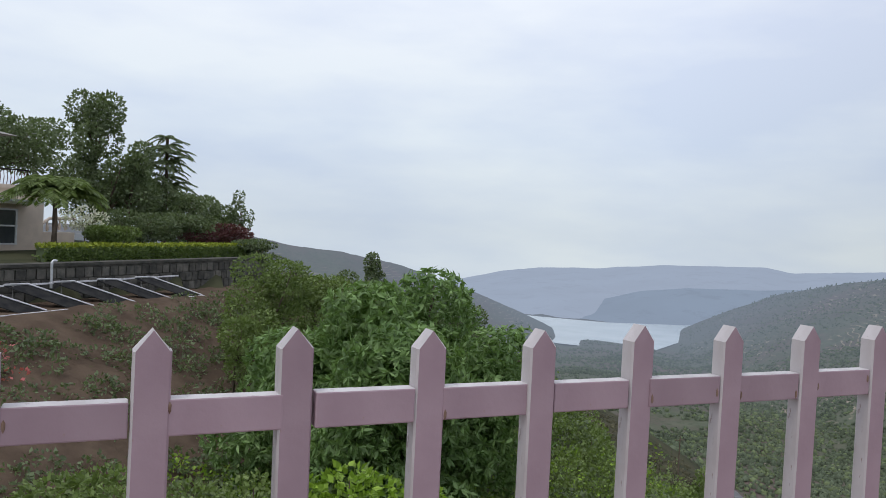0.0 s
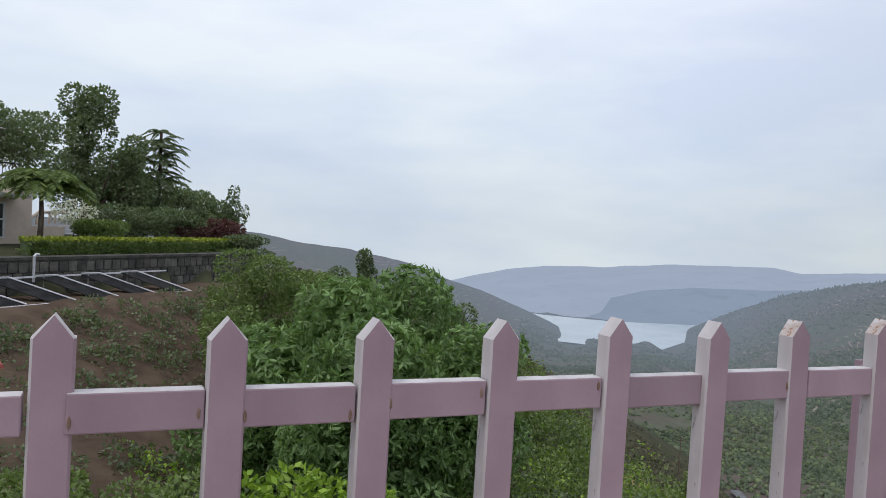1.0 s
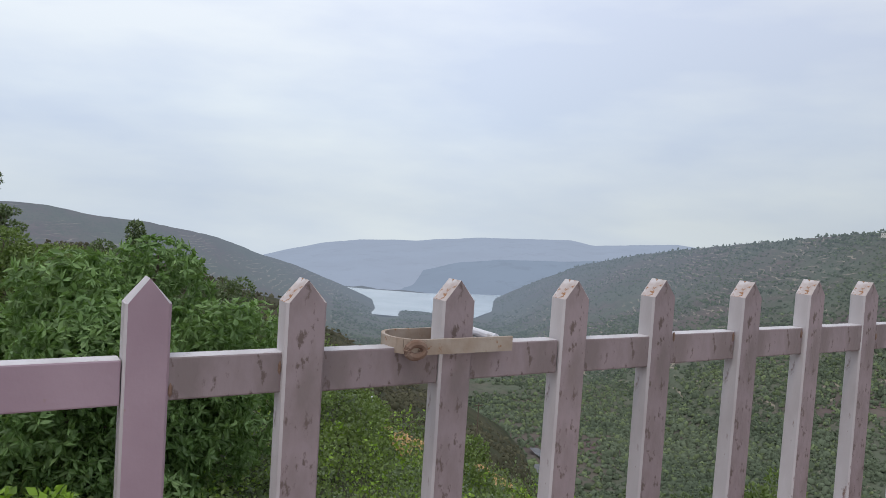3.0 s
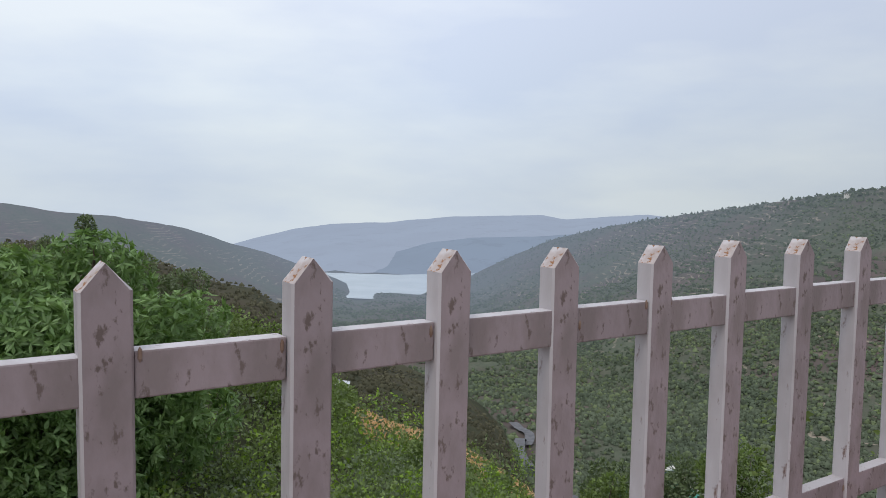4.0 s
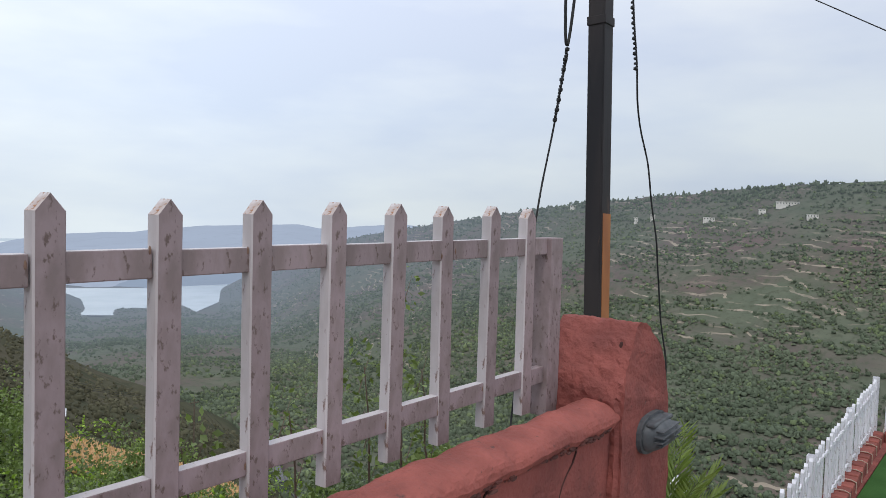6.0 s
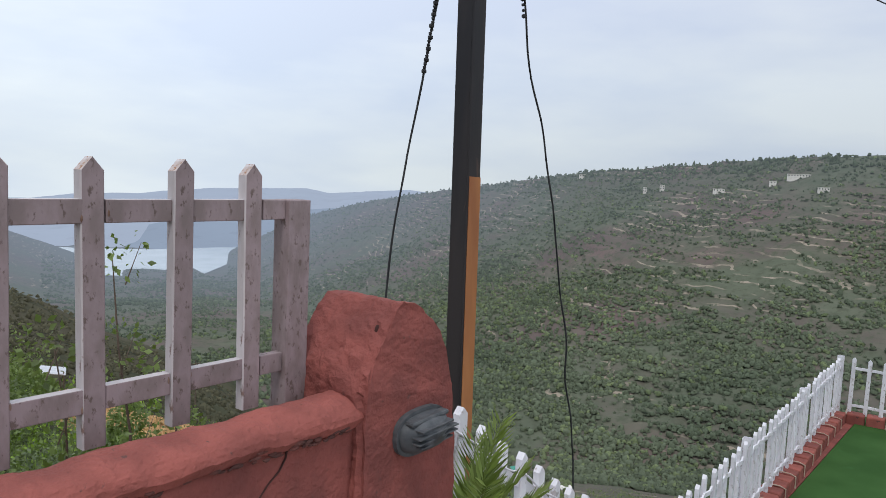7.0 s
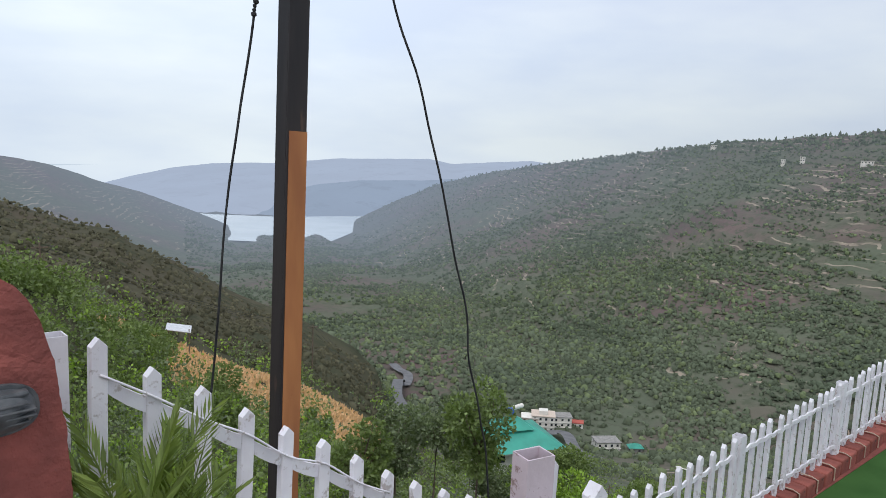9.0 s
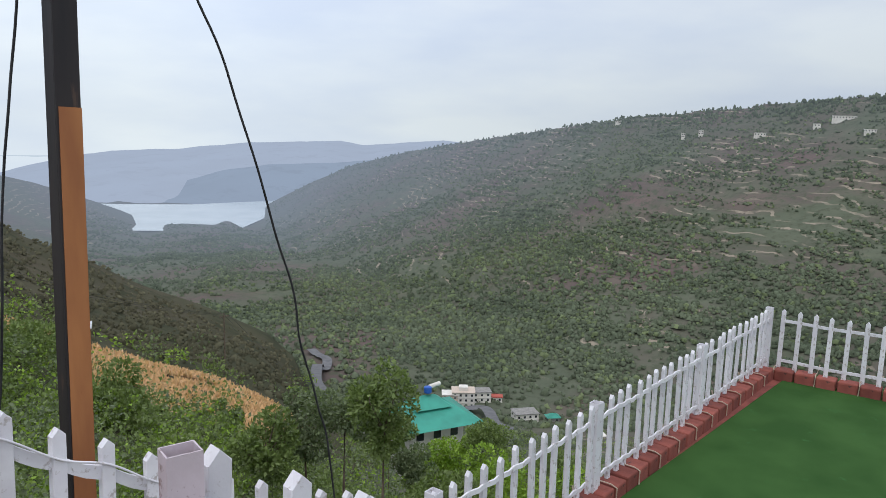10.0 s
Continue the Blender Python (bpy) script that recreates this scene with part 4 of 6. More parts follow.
def leaves_object(name, quads, material, parent=None):
    q = quads.reshape(-1, 3)
    n = len(quads)
    me = bpy.data.meshes.new(name)
    me.vertices.add(len(q))
    me.vertices.foreach_set("co", q.astype(np.float32).ravel())
    tri = np.arange(n)[:, None] * 4 + np.array([0, 1, 2, 0, 2, 3])[None]
    me.loops.add(n * 6)
    me.polygons.add(n * 2)
    me.loops.foreach_set("vertex_index", tri.ravel().astype(np.int32))
    me.polygons.foreach_set("loop_start", np.arange(0, n * 6, 3, dtype=np.int32))
    me.update(calc_edges=True)
    me.validate()
    me.materials.append(M[material])
    ob = new(name, me)
    ob.parent = parent
    if parent is not None:
        tagged(ob, kind="stuff")
    return ob


def shell(rng, blobs, n, inner=0.55):
    """Points and outward ways scattered over the outside of a heap of blobs (x, y, z, rx, ry, rz)."""
    B = np.array(blobs, float)
    area = (B[:, 3] * B[:, 4] + B[:, 3] * B[:, 5] + B[:, 4] * B[:, 5])
    pick = rng.choice(len(B), n, p=area / area.sum())
    d = rng.normal(size=(n, 3))
    d /= np.linalg.norm(d, axis=1, keepdims=True)
    k = np.where(rng.random(n) < 0.75, rng.uniform(0.88, 1.08, n), rng.uniform(inner, 1, n))
    p = B[pick, :3] + d * B[pick, 3:] * k[:, None]
    return p, d


def whorls(rng, blobs, n, per, length, width, droop=0.35):
    """Rosettes of long leaves at the twig ends."""
    p, d = shell(rng, blobs, n)
    keep = d[:, 2] > -0.75
    p, d = p[keep], d[keep]
    n = len(p)
    base = np.repeat(p, per, 0)
    out = np.repeat(d, per, 0)
    w = rng.normal(size=(n * per, 3))
    w -= (w * out).sum(1, keepdims=True) * out
    w /= np.linalg.norm(w, axis=1, keepdims=True)
    way = w + out * rng.uniform(0.1, 0.8, (n * per, 1)) + np.array([0, 0, -droop])
    ln = length * rng.uniform(0.7, 1.2, n * per)
    return leaf_arrays(base, way, ln, ln * width, rng)


def sprays(rng, blobs, n, length, width, droop=0.1):
    p, d = shell(rng, blobs, n)
    way = d + rng.normal(size=d.shape) * 0.7 + np.array([0, 0, -droop])
    ln = length * rng.uniform(0.6, 1.3, len(p))
    return leaf_arrays(p, way, ln, ln * width, rng)


def limbs(rng, root, blobs, r0, trunk_to):
    bm = bmesh.new()
    root, top = Vector(root), Vector(trunk_to)
    mid = root.lerp(top, 0.5) + Vector((rng.uniform(-0.2, 0.2), rng.uniform(-0.2, 0.2), 0)) * r0 * 4
    tube(bm, [root, mid, top], [r0, r0 * 0.75, r0 * 0.6], 9)
    for b in blobs:
        c = Vector(b[:3])
        m = top.lerp(c, 0.5) + Vector((0, 0, -0.1 * b[5]))
        tube(bm, [top - Vector((0, 0, r0)), m, c, c + Vector((0, 0, 0.5 * b[5]))], [r0 * 0.5, r0 * 0.33, r0 * 0.18, r0 * 0.06], 6)
    return bm


def blobs_in(rng, c, r, n, size):
    """Smaller blobs spread over a big ellipsoid."""
    out = []
    for k in range(n):
        d = rng.normal(size=3)
        d /= np.linalg.norm(d)
        s = size * rng.uniform(0.7, 1.25)
        f = rng.uniform(0.45, 0.9)
        out.append((c[0] + d[0] * r[0] * f, c[1] + d[1] * r[1] * f, c[2] + d[2] * r[2] * f, s * r[0], s * r[1], s * r[2] * 0.85))
    return out


def tree(name, label, root, c, r, nb, size, n, leaf, material, seed, trunk_r=0.16, kind="spray", category="tree"):
    rng = np.random.default_rng(seed)
    t = empty(name)
    tagged(t, label, category)
    bl = blobs_in(rng, c, r, nb, size)
    part("trunk", limbs(rng, root, bl[: min(nb, 9)], trunk_r, (c[0], c[1], c[2] - r[2] * 0.45)), "bark", t, smooth=True)
    q = whorls(rng, bl, n, 8, leaf, 0.16) if kind == "whorl" else sprays(rng, bl, n, leaf, 0.3)
    leaves_object("crown", q, material, t)
    return t


EX, EY = -9.16, -1.68


def off(b, d):
    """A place at a bearing and distance from the terrace's far end."""
    return EX + d * math.sin(radians(b - 0.5)), EY + d * math.cos(radians(b - 0.5))


tree("mango_tree", "large dense dark green mango tree on the slope", (-2.3, 25.5, -12), (-2.1, 25.6, -5.3), (6.3, 5.2, 5.2), 90, 0.24, 13000, 0.35, "mango_leaf", 11, 0.3, "whorl")
x, y = off(5.4, 39)
tree("bushy_tree", "leafy mid-green tree beside the bank", (x, y, -8), (x, y, -2.8), (2.6, 2.6, 2.3), 16, 0.36, 11000, 0.17, "mid_leaf", 12, 0.12)
x, y = off(8.5, 41)
tree("bushy_tree", "leafy mid-green tree behind the mango", (x, y, -9), (x, y, -3.0), (3.0, 2.6, 2.2), 16, 0.38, 10000, 0.17, "mid_leaf", 13, 0.12)
x, y = off(3.0, 36)
tree("bushy_tree", "pale green shrub at the foot of the bank", (x, y, -8), (x, y, -4.2), (1.7, 1.6, 1.6), 8, 0.45, 5000, 0.16, "mid_leaf", 14, 0.1)
for i, (b, d, zt, w, h) in enumerate(((13.1, 58.6, -0.2, 0.85, 2.2), (16.5, 50, -2.2, 2.0, 2.0), (19.5, 47, -2.9, 1.5, 1.8), (11.6, 55, -1.6, 1.6, 1.5), (22, 44, -4.4, 1.4, 2.2))):
    x, y = off(b, d)
    tree("slope_tree", "dark slender tree standing up behind the mango", (x, y, zt - 9), (x, y, zt - h), (w, w, h), 9, 0.42, 3200, 0.2, "dark_leaf", 20 + i, 0.12)


def heap(name, label, spots, n, leaf, material, seed, category="shrub", width=0.3):
    """One shrub: stems and leaves over a few blobs."""
    rng = np.random.default_rng(seed)
    t = empty(name)
    tagged(t, label, category)
    bm = bmesh.new()
    for b in spots:
        g = Vector((b[0], b[1], b[2] - b[5] * 1.8))
        tube(bm, [g, Vector(b[:3]), Vector(b[:3]) + Vector((0, 0, b[5] * 0.7))], [0.03, 0.02, 0.006], 5)
    part("stem", bm, "bark", t)
    leaves_object("foliage", sprays(rng, spots, n, leaf, width, 0.25), material, t)
    return t


heap("yellow_bush", "fresh yellow-green leafy bush below the fence",
     [(-6.3, 12.6, -3.7, 0.55, 0.5, 0.5), (-5.7, 12.9, -3.95, 0.5, 0.5, 0.5), (-7.3, 12.8, -3.8, 0.5, 0.45, 0.45), (-4.6, 13.2, -4.3, 0.5, 0.5, 0.45), (-7.0, 12.5, -4.3, 0.6, 0.5, 0.5), (-5.2, 12.7, -4.6, 0.6, 0.6, 0.5)], 1500, 0.2, "bush_leaf", 31)
heap("lantana_bush", "green bush with small mauve flowers", [(-8.1, 12.8, -3.9, 0.7, 0.6, 0.6), (-9.2, 13.4, -4.2, 0.8, 0.6, 0.6), (-10.6, 13.0, -4.0, 0.8, 0.7, 0.5)], 2600, 0.12, "mid_leaf", 32)
heap("green_bush", "mid-green leafy bush on the bank", [(-10.9, 14.5, -4.1, 0.8, 0.6, 0.5), (-11.8, 15, -4.5, 0.9, 0.7, 0.6)], 1800, 0.15, "mid_leaf", 33)
fl = bmesh.new()
for k in range(7):
    bmesh.ops.create_icosphere(fl, subdivisions=1, radius=0.03, matrix=Matrix.Translation((-8.2 + rr.uniform(-0.5, 0.4), 12.25 + rr.uniform(-0.1, 0.1), -3.6 + rr.uniform(-0.35, 0.1))))
M["mauve"] = mat("mauve_petals", (0.30, 0.22, 0.55), (0.40, 0.30, 0.6), rough=0.7, bump=0)
tagged(part("lantana_flowers", fl, "mauve"), "small mauve flowers on the bush", "flower")

# weeds behind the lower rail
for i, (wx, wy, wz, h) in enumerate(((-0.2, 0.5, 1.0, 1.3), (-0.42, 0.45, 0.72, 0.9), (-0.75, 0.5, 0.6, 0.8), (-1.15, 0.55, 0.55, 0.8), (-1.9, 0.6, 0.6, 0.9), (0.05, 0.55, 0.62, 0.7))):
    rng = np.random.default_rng(50 + i)
    w = empty("weed")
    tagged(w, "thin tall weed with sparse small leaves behind the fence", "weed", group="weeds behind the fence")
    bm = bmesh.new()
    pts = [(wx + 0.1 - 0.1 * t + noise.noise(Vector((i, t * 3, 0))) * 0.03, wy, wz - h * (1 - t)) for t in (0, 0.25, 0.5, 0.75, 1)]
    tube(bm, pts, [0.008, 0.007, 0.005, 0.004, 0.002], 5)
    bl = [(p[0] + rng.uniform(-0.05, 0.05), p[1], p[2], 0.07, 0.07, 0.10) for p in pts[1:]]
    for b in bl:
        tube(bm, [(b[0], b[1], b[2] - 0.1), (b[0] + 0.06, b[1], b[2] + 0.05)], [0.003, 0.001], 4)
    part("stem", bm, "bark", w)
    leaves_object("leaf_spray", sprays(rng, bl, 170, 0.032, 0.32), "mid_leaf", w)

# areca palms by the pillar
for i, (px, py, pz, s) in enumerate(((0.98, -0.22, -0.30, 0.78), (1.16, -0.12, -0.48, 0.72))):
    rng = np.random.default_rng(70 + i)
    p = empty("areca_palm")
    tagged(p, "small yellow-green areca palm beside the pillar", "potted palm", group="areca palms")
    for k in range(8):
        a = rng.uniform(0, 2 * math.pi)
        ln, ou = s * rng.uniform(0.55, 0.8), rng.uniform(0.25, 0.65)
        pts = []
        for j in range(9):
            t = j / 8
            pts.append(Vector((px + math.cos(a) * ln * ou * t, py + math.sin(a) * ln * ou * t, pz + ln * (1.15 * t - 0.55 * ou * t * t))))
        bm = tube(bmesh.new(), pts, [0.006 * (1 - 0.8 * j / 8) + 0.001 for j in range(9)], 5)
        fr = part("frond", bm, "palm_leaf", p)
        base, way, le = [], [], []
        for j in range(15):
            t = 0.22 + 0.78 * j / 14
            f = t * 8
            i0 = min(int(f), 7)
            c = pts[i0].lerp(pts[i0 + 1], f - i0)
            dd = (pts[i0 + 1] - pts[i0]).normalized()
            sd = dd.cross(Vector((0, 0, 1))).normalized()
            for sg in (-1, 1):
                base.append(c)
                way.append(dd * 0.9 + sd * sg * 0.75 + Vector((0, 0, 0.15)))
                le.append(s * 0.27 * (1.1 - 0.6 * t))
        le = np.array(le)
        leaves_object("leaflet_spray", leaf_arrays(np.array(base), np.array(way), le, le * 0.062, rng, 0.4), "palm_leaf", fr)

# undergrowth on the near slope
rng = np.random.default_rng(91)
quads, quads2, quads3 = [], [], []
count = 0
while count < 2300:
    b = rng.uniform(-22, 84)
    r = math.exp(rng.uniform(math.log(9), math.log(330)))
    if b < 8 and r > 30:
        continue
    if (r > 115 and b < 38) or (r > 60 and 38.6 <= b < 42) or ((48 if b > 23 else 58) < r < 105 and 17.0 < b < 39.5 and rng.random() < 0.95):
        continue
    x, y = r * math.sin(radians(b)), r * math.cos(radians(b))
    if y < 1.8 or (3.8 < x < 14 and y < 2.0):
        continue
    count += 1
    if b > 55 and r < 20:
        continue
    s = (0.35 + 0.018 * min(r, 120)) * rng.uniform(0.6, 1.5)
    z = ground_z(x, y)
    tall = rng.uniform(0.7, 1.3)
    bl = [(x + rng.normal() * s * 0.7, y + rng.normal() * s * 0.7, z + s * tall * rng.uniform(0.3, 0.9), s * 0.75, s * 0.75, s * 0.65) for k in range(4)]
    leaf = 0.07 + 0.0042 * min(r, 150)
    q = sprays(rng, bl, int(150 if r < 60 else 95), leaf, 0.32)
    u = rng.random()
    (quads if u < 0.55 else quads2 if u < 0.85 else quads3).append(q)
for qs, m, lab in ((quads, "mid_leaf", "mid-green scrub bushes covering the slope"), (quads2, "dark_leaf", "dark green scrub bushes covering the slope"), (quads3, "bush_leaf", "yellow-green scrub bushes on the slope")):
    tagged(leaves_object("undergrowth", np.concatenate(qs), m), lab, "undergrowth", kind="stuff")

# taller shrubs and small trees on the slope beyond the steps
for i, (b, d, top, w, h, m) in enumerate(((47.3, 24, -6.6, 1.0, 1.7, "mid_leaf"), (43.5, 30, -9.4, 1.6, 1.5, "dark_leaf"), (52.5, 30, -13.6, 1.7, 1.5, "mid_leaf"), (56, 34, -14.6, 2.0, 1.6, "bush_leaf"),
                                          (49.5, 38, -18.2, 2.0, 1.7, "mid_leaf"), (40, 34, -11.6, 1.3, 1.6, "dark_leaf"), (37.5, 26, -9.2, 1.2, 1.2, "mid_leaf"), (60, 40, -16.5, 2.2, 1.8, "mid_leaf"), (64, 36, -15.2, 1.8, 1.6, "bush_leaf"),
                                          (33.6, 52, -18.0, 0.9, 1.6, "mid_leaf"), (17, 40, -9.6, 2.4, 2.0, "mid_leaf"), (13.5, 60, -9.5, 2.6, 2.6, "mid_leaf"), (21, 60, -13.5, 2.2, 2.0, "mid_leaf"), (26, 36, -10.5, 1.6, 1.5, "mid_leaf"), (45.5, 88, -34.6, 3.0, 2.6, "mid_leaf"), (50.2, 86, -36.2, 2.6, 2.6, "bush_leaf"), (53.4, 92, -37.2, 3.0, 2.6, "mid_leaf"), (47.6, 80, -34.4, 2.4, 2.4, "dark_leaf"), (11, 48, -5.8, 2.8, 2.8, "mid_leaf"), (14.6, 50, -8.2, 3.0, 2.6, "mid_leaf"), (17.4, 45, -9.4, 2.6, 2.4, "mid_leaf"), (12, 38, -7.6, 2.4, 2.2, "mid_leaf"), (20, 52, -12.2, 2.6, 2.2, "mid_leaf"), (47.9, 97, -43.2, 3.0, 2.8, "mid_leaf"), (50.2, 99, -44.2, 2.8, 2.6, "dark_leaf"), (52.0, 103, -44.0, 2.6, 2.6, "bush_leaf"))):
    x, y = d * math.sin(radians(b)), -2 + d * math.cos(radians(b))
    top = max(top, ground_z(x, y) + 0.8 * h)
    tree("slope_tree", "small leafy tree on the steep slope below the terrace", (x, y, ground_z(x, y) - 0.5), (x, y, top - h), (w, w, h), 12, 0.40, 3600, 0.1 + 0.003 * d, m, 200 + i, 0.08)

# dry grass on the spur
M["dry_soil"] = mat("dry_grassland", (0.48, 0.295, 0.175), (0.58, 0.39, 0.245), scale=0.15, rough=1.0, bump=0, spec=0.03, space="World", third=(0.22, 0.17, 0.08), third_at=0.6)
bs_, rs_ = np.meshgrid(np.linspace(17.6, 39.0, 90), np.linspace(50, 104, 40), indexing="ij")
zs_ = relief(bs_, rs_, land(bs_, rs_)) + 0.25
edge = np.array([[noise.noise(Vector((bs_[i, j] * 0.35, rs_[i, j] * 0.09, 2.0))) for j in range(40)] for i in range(90)])
f_ = []
for i in range(89):
    for j in range(39):
        cut = 0.05 + 0.5 * (j < 5) + 0.15 * (j > 36) - 0.35
        if bs_[i, j] < 23 and rs_[i, j] < 62:
            continue
        if edge[i, j] > cut:
            f_.append((i * 40 + j, i * 40 + j + 1, (i + 1) * 40 + j + 1, (i + 1) * 40 + j))
v_ = np.stack([rs_ * np.sin(np.radians(bs_)), rs_ * np.cos(np.radians(bs_)), zs_], -1).reshape(-1, 3)
tagged(mesh_of("ground_dry", v_, f_, "dry_soil"), "dry orange-tan grassland on the spur", "ground", kind="structure")
quads = []
rng = np.random.default_rng(95)
n = 0
base, way, le = [], [], []
while n < 17000:
    b = rng.uniform(17.5, 39.2)
    r = rng.uniform(61 if b < 23 else 50, 104)
    f = noise.noise(Vector((b * 0.35, r * 0.09, 2.0)))
    if f < -0.28 or r < (60 if b < 23 else 49) + 10 * abs(noise.noise(Vector((b * 0.5, 0, 1)))) * 2:
        continue
    n += 1
    x, y = r * math.sin(radians(b)), r * math.cos(radians(b))
    base.append((x, y, r))
    way.append((rng.normal() * 0.5, rng.normal() * 0.5, 1.0))
    le.append(rng.uniform(0.5, 1.1))
base = np.array(base)
bb, rr_ = np.degrees(np.arctan2(base[:, 0], base[:, 1])), base[:, 2].copy()
base[:, 2] = relief(bb[None], rr_[None], land(bb[None], rr_[None]))[0] - 0.05
le = np.array(le)
tagged(leaves_object("dry_grass", leaf_arrays(base, np.array(way), le, le * 0.28, rng), "dry_grass"), "dry orange-tan grass on the spur", "grass", kind="stuff")
# ---------- the garden and house on the bank ----------
def gp(u, v, z=0.0):
    """A place by its distance along and behind the garden's edge."""
    return Vector((u * UX - v * UY - 0.68, u * UY + v * UX + 1.41, z - 0.3))


GYAW = math.degrees(math.atan2(UY, UX))
garden_m = pose(-0.68, 1.41, -0.3, 0, 0, GYAW)


def gbox(name, lo, hi, material, parent=None, bevel=0.0, label=""):
    """A box in the garden's own axes: along, behind, up."""
    bm = box(bmesh.new(), lo, hi, bevel)
    bmesh.ops.transform(bm, matrix=garden_m, verts=bm.verts)
    return part(name, bm, material, parent, label)


sw = gbox("wall_stone", (6, 37.6, -3.6), (42, 38.3, -1.08), "stone_wall")
tagged(sw, "dark weathered stone retaining wall under the garden", "wall", kind="structure")
block_me = None
for k in range(150):
    u, z = 10 + (k % 50) * 0.62 + 0.3 * ((k // 50) % 2), -2.9 + 0.58 * (k // 50)
    bm = box(bmesh.new(), (0.015, 0, 0.015), (rr.uniform(0.52, 0.6), 0.12, 0.54), 0.02)
    bmesh.ops.transform(bm, matrix=garden_m @ Matrix.Translation((u, 37.5 + rr.uniform(-0.02, 0.02), z)), verts=bm.verts)
    part("stone", bm, "stone_wall", sw)
gbox("cap", (6, 37.45, -1.08), (42, 38.45, -0.93), "stone_wall", sw)

rack = empty("solar_rack")
tagged(rack, "row of dark solar panels on white steel frames", "solar panels")
M["panel"] = mat("panel_glass", (0.018, 0.018, 0.020), (0.035, 0.034, 0.033), scale=2, rough=0.85, bump=0, spec=0.08, third=(0.05, 0.045, 0.04))
gbox("base_rail", (10, 34.55, -3.02), (31.9, 34.65, -2.94), "white_paint", rack)
gbox("top_rail", (10, 36.75, -1.92), (31.0, 36.83, -1.84), "white_paint", rack)
for k in range(7):
    u = 11.4 + k * 2.85
    for a, b in (((u, 36.7, -1.82), (u + 2.2, 34.65, -2.92)),):
        bm = tube(bmesh.new(), [gp(*a), gp(*b)], 0.04, 6)
        part("frame_bar", bm, "white_paint", rack)
    bm = tube(bmesh.new(), [gp(u - 1.3, 36.7, -1.80), gp(u, 36.7, -1.82)], 0.035, 6)
    part("frame_bar", bm, "white_paint", rack)
    bm = bmesh.new()
    bm.faces.new([bm.verts.new(gp(*p)) for p in ((u - 1.3, 36.72, -1.86), (u, 36.72, -1.88), (u + 2.18, 34.7, -2.95), (u + 0.8, 34.7, -2.95))])
    g = bmesh.ops.extrude_face_region(bm, geom=bm.faces[:])
    bmesh.ops.translate(bm, vec=(0, 0, -0.04), verts=[v for v in g["geom"] if isinstance(v, bmesh.types.BMVert)])
    bmesh.ops.recalc_face_normals(bm, faces=bm.faces)
    part("panel", bm, "panel", rack)
    part("leg", tube(bmesh.new(), [gp(u - 0.9, 36.6, -3.1), gp(u - 0.9, 36.6, -1.85)], 0.03, 6), "concrete", rack)
for u in (16.6, 21.8):
    vent = part("vent_pipe", tube(bmesh.new(), [gp(u, 37.2, -2.2), gp(u, 37.2, -0.85), gp(u + 0.12, 37.2, -0.76), gp(u + 0.3, 37.2, -0.78)], 0.07, 8), "metal_grey")
    tagged(vent, "grey bent pipe standing on the stone wall", "pipe", group="pipes on the wall")

# bank soil and flowers under the rack
M["soil"] = mat("red_soil", (0.088, 0.062, 0.046), (0.125, 0.090, 0.066), scale=0.8, rough=1.0, bump=0.6, bump_scale=3, third=(0.09, 0.10, 0.045), space="World", spec=0.05)
nu, nv = 60, 24
verts, faces = [], []
for i in range(nu):
    for j in range(nv):
        p = gp(2 + 36 * i / (nu - 1), 20.5 + 16.5 * j / (nv - 1))
        verts.append((p.x, p.y, ground_z(p.x, p.y) + 0.12 + 0.1 * noise.noise(p * 0.9)))
for i in range(nu - 1):
    for j in range(nv - 1):
        a = i * nv + j
        faces.append((a, a + nv, a + nv + 1, a + 1))
tagged(mesh_of("ground_bank", verts, faces, "soil", smooth=True), "bare red-brown soil bank", "ground", kind="structure")
rng = np.random.default_rng(301)
bl = []
for k in range(260):
    p = gp(rng.uniform(4, 36), rng.uniform(20, 34))
    bl.append((p.x, p.y, ground_z(p.x, p.y) + 0.25, 0.7, 0.7, 0.35))
tagged(leaves_object("bank_weeds", sprays(rng, bl, 30000, 0.2, 0.3), "dark_leaf"), "low dull green weeds on the soil bank", "weeds", kind="stuff")
bl = []
for k in range(16):
    p = gp(rng.uniform(6, 17), rng.uniform(29, 33))
    bl.append((p.x, p.y, ground_z(p.x, p.y) + 0.3, 0.5, 0.4, 0.25))
M["pink_petal"] = leaf_mat("pink_petal", (0.42, 0.09, 0.10), (0.5, 0.16, 0.16), 0.3)
tagged(leaves_object("pink_flowers", sprays(rng, bl, 420, 0.16, 0.5), "pink_petal"), "pink-red flowers along the bank", "flowers", kind="stuff")

# hedge with a yellow top
rng = np.random.default_rng(302)
hedge = empty("hedge")
tagged(hedge, "clipped green hedge with a yellow-green top", "hedge")
gbox("core", (23.2, 39.2, -1.0), (42, 39.9, -0.25), "dark_leaf", hedge)
pts = np.array([tuple(gp(rng.uniform(23, 42), 39.1 if rng.random() < 0.6 else rng.uniform(39.1, 40), rng.uniform(-1.0, -0.2))) for k in range(5000)])
leaves_object("foliage", leaf_arrays(pts, rng.normal(size=pts.shape) + np.array([0.6, -0.6, 0.2]), np.full(len(pts), 0.2), np.full(len(pts), 0.07), rng), "mid_leaf", hedge)
pts = np.array([tuple(gp(rng.uniform(23, 42), rng.uniform(39.05, 40), rng.uniform(-0.22, -0.05))) for k in range(3000)])
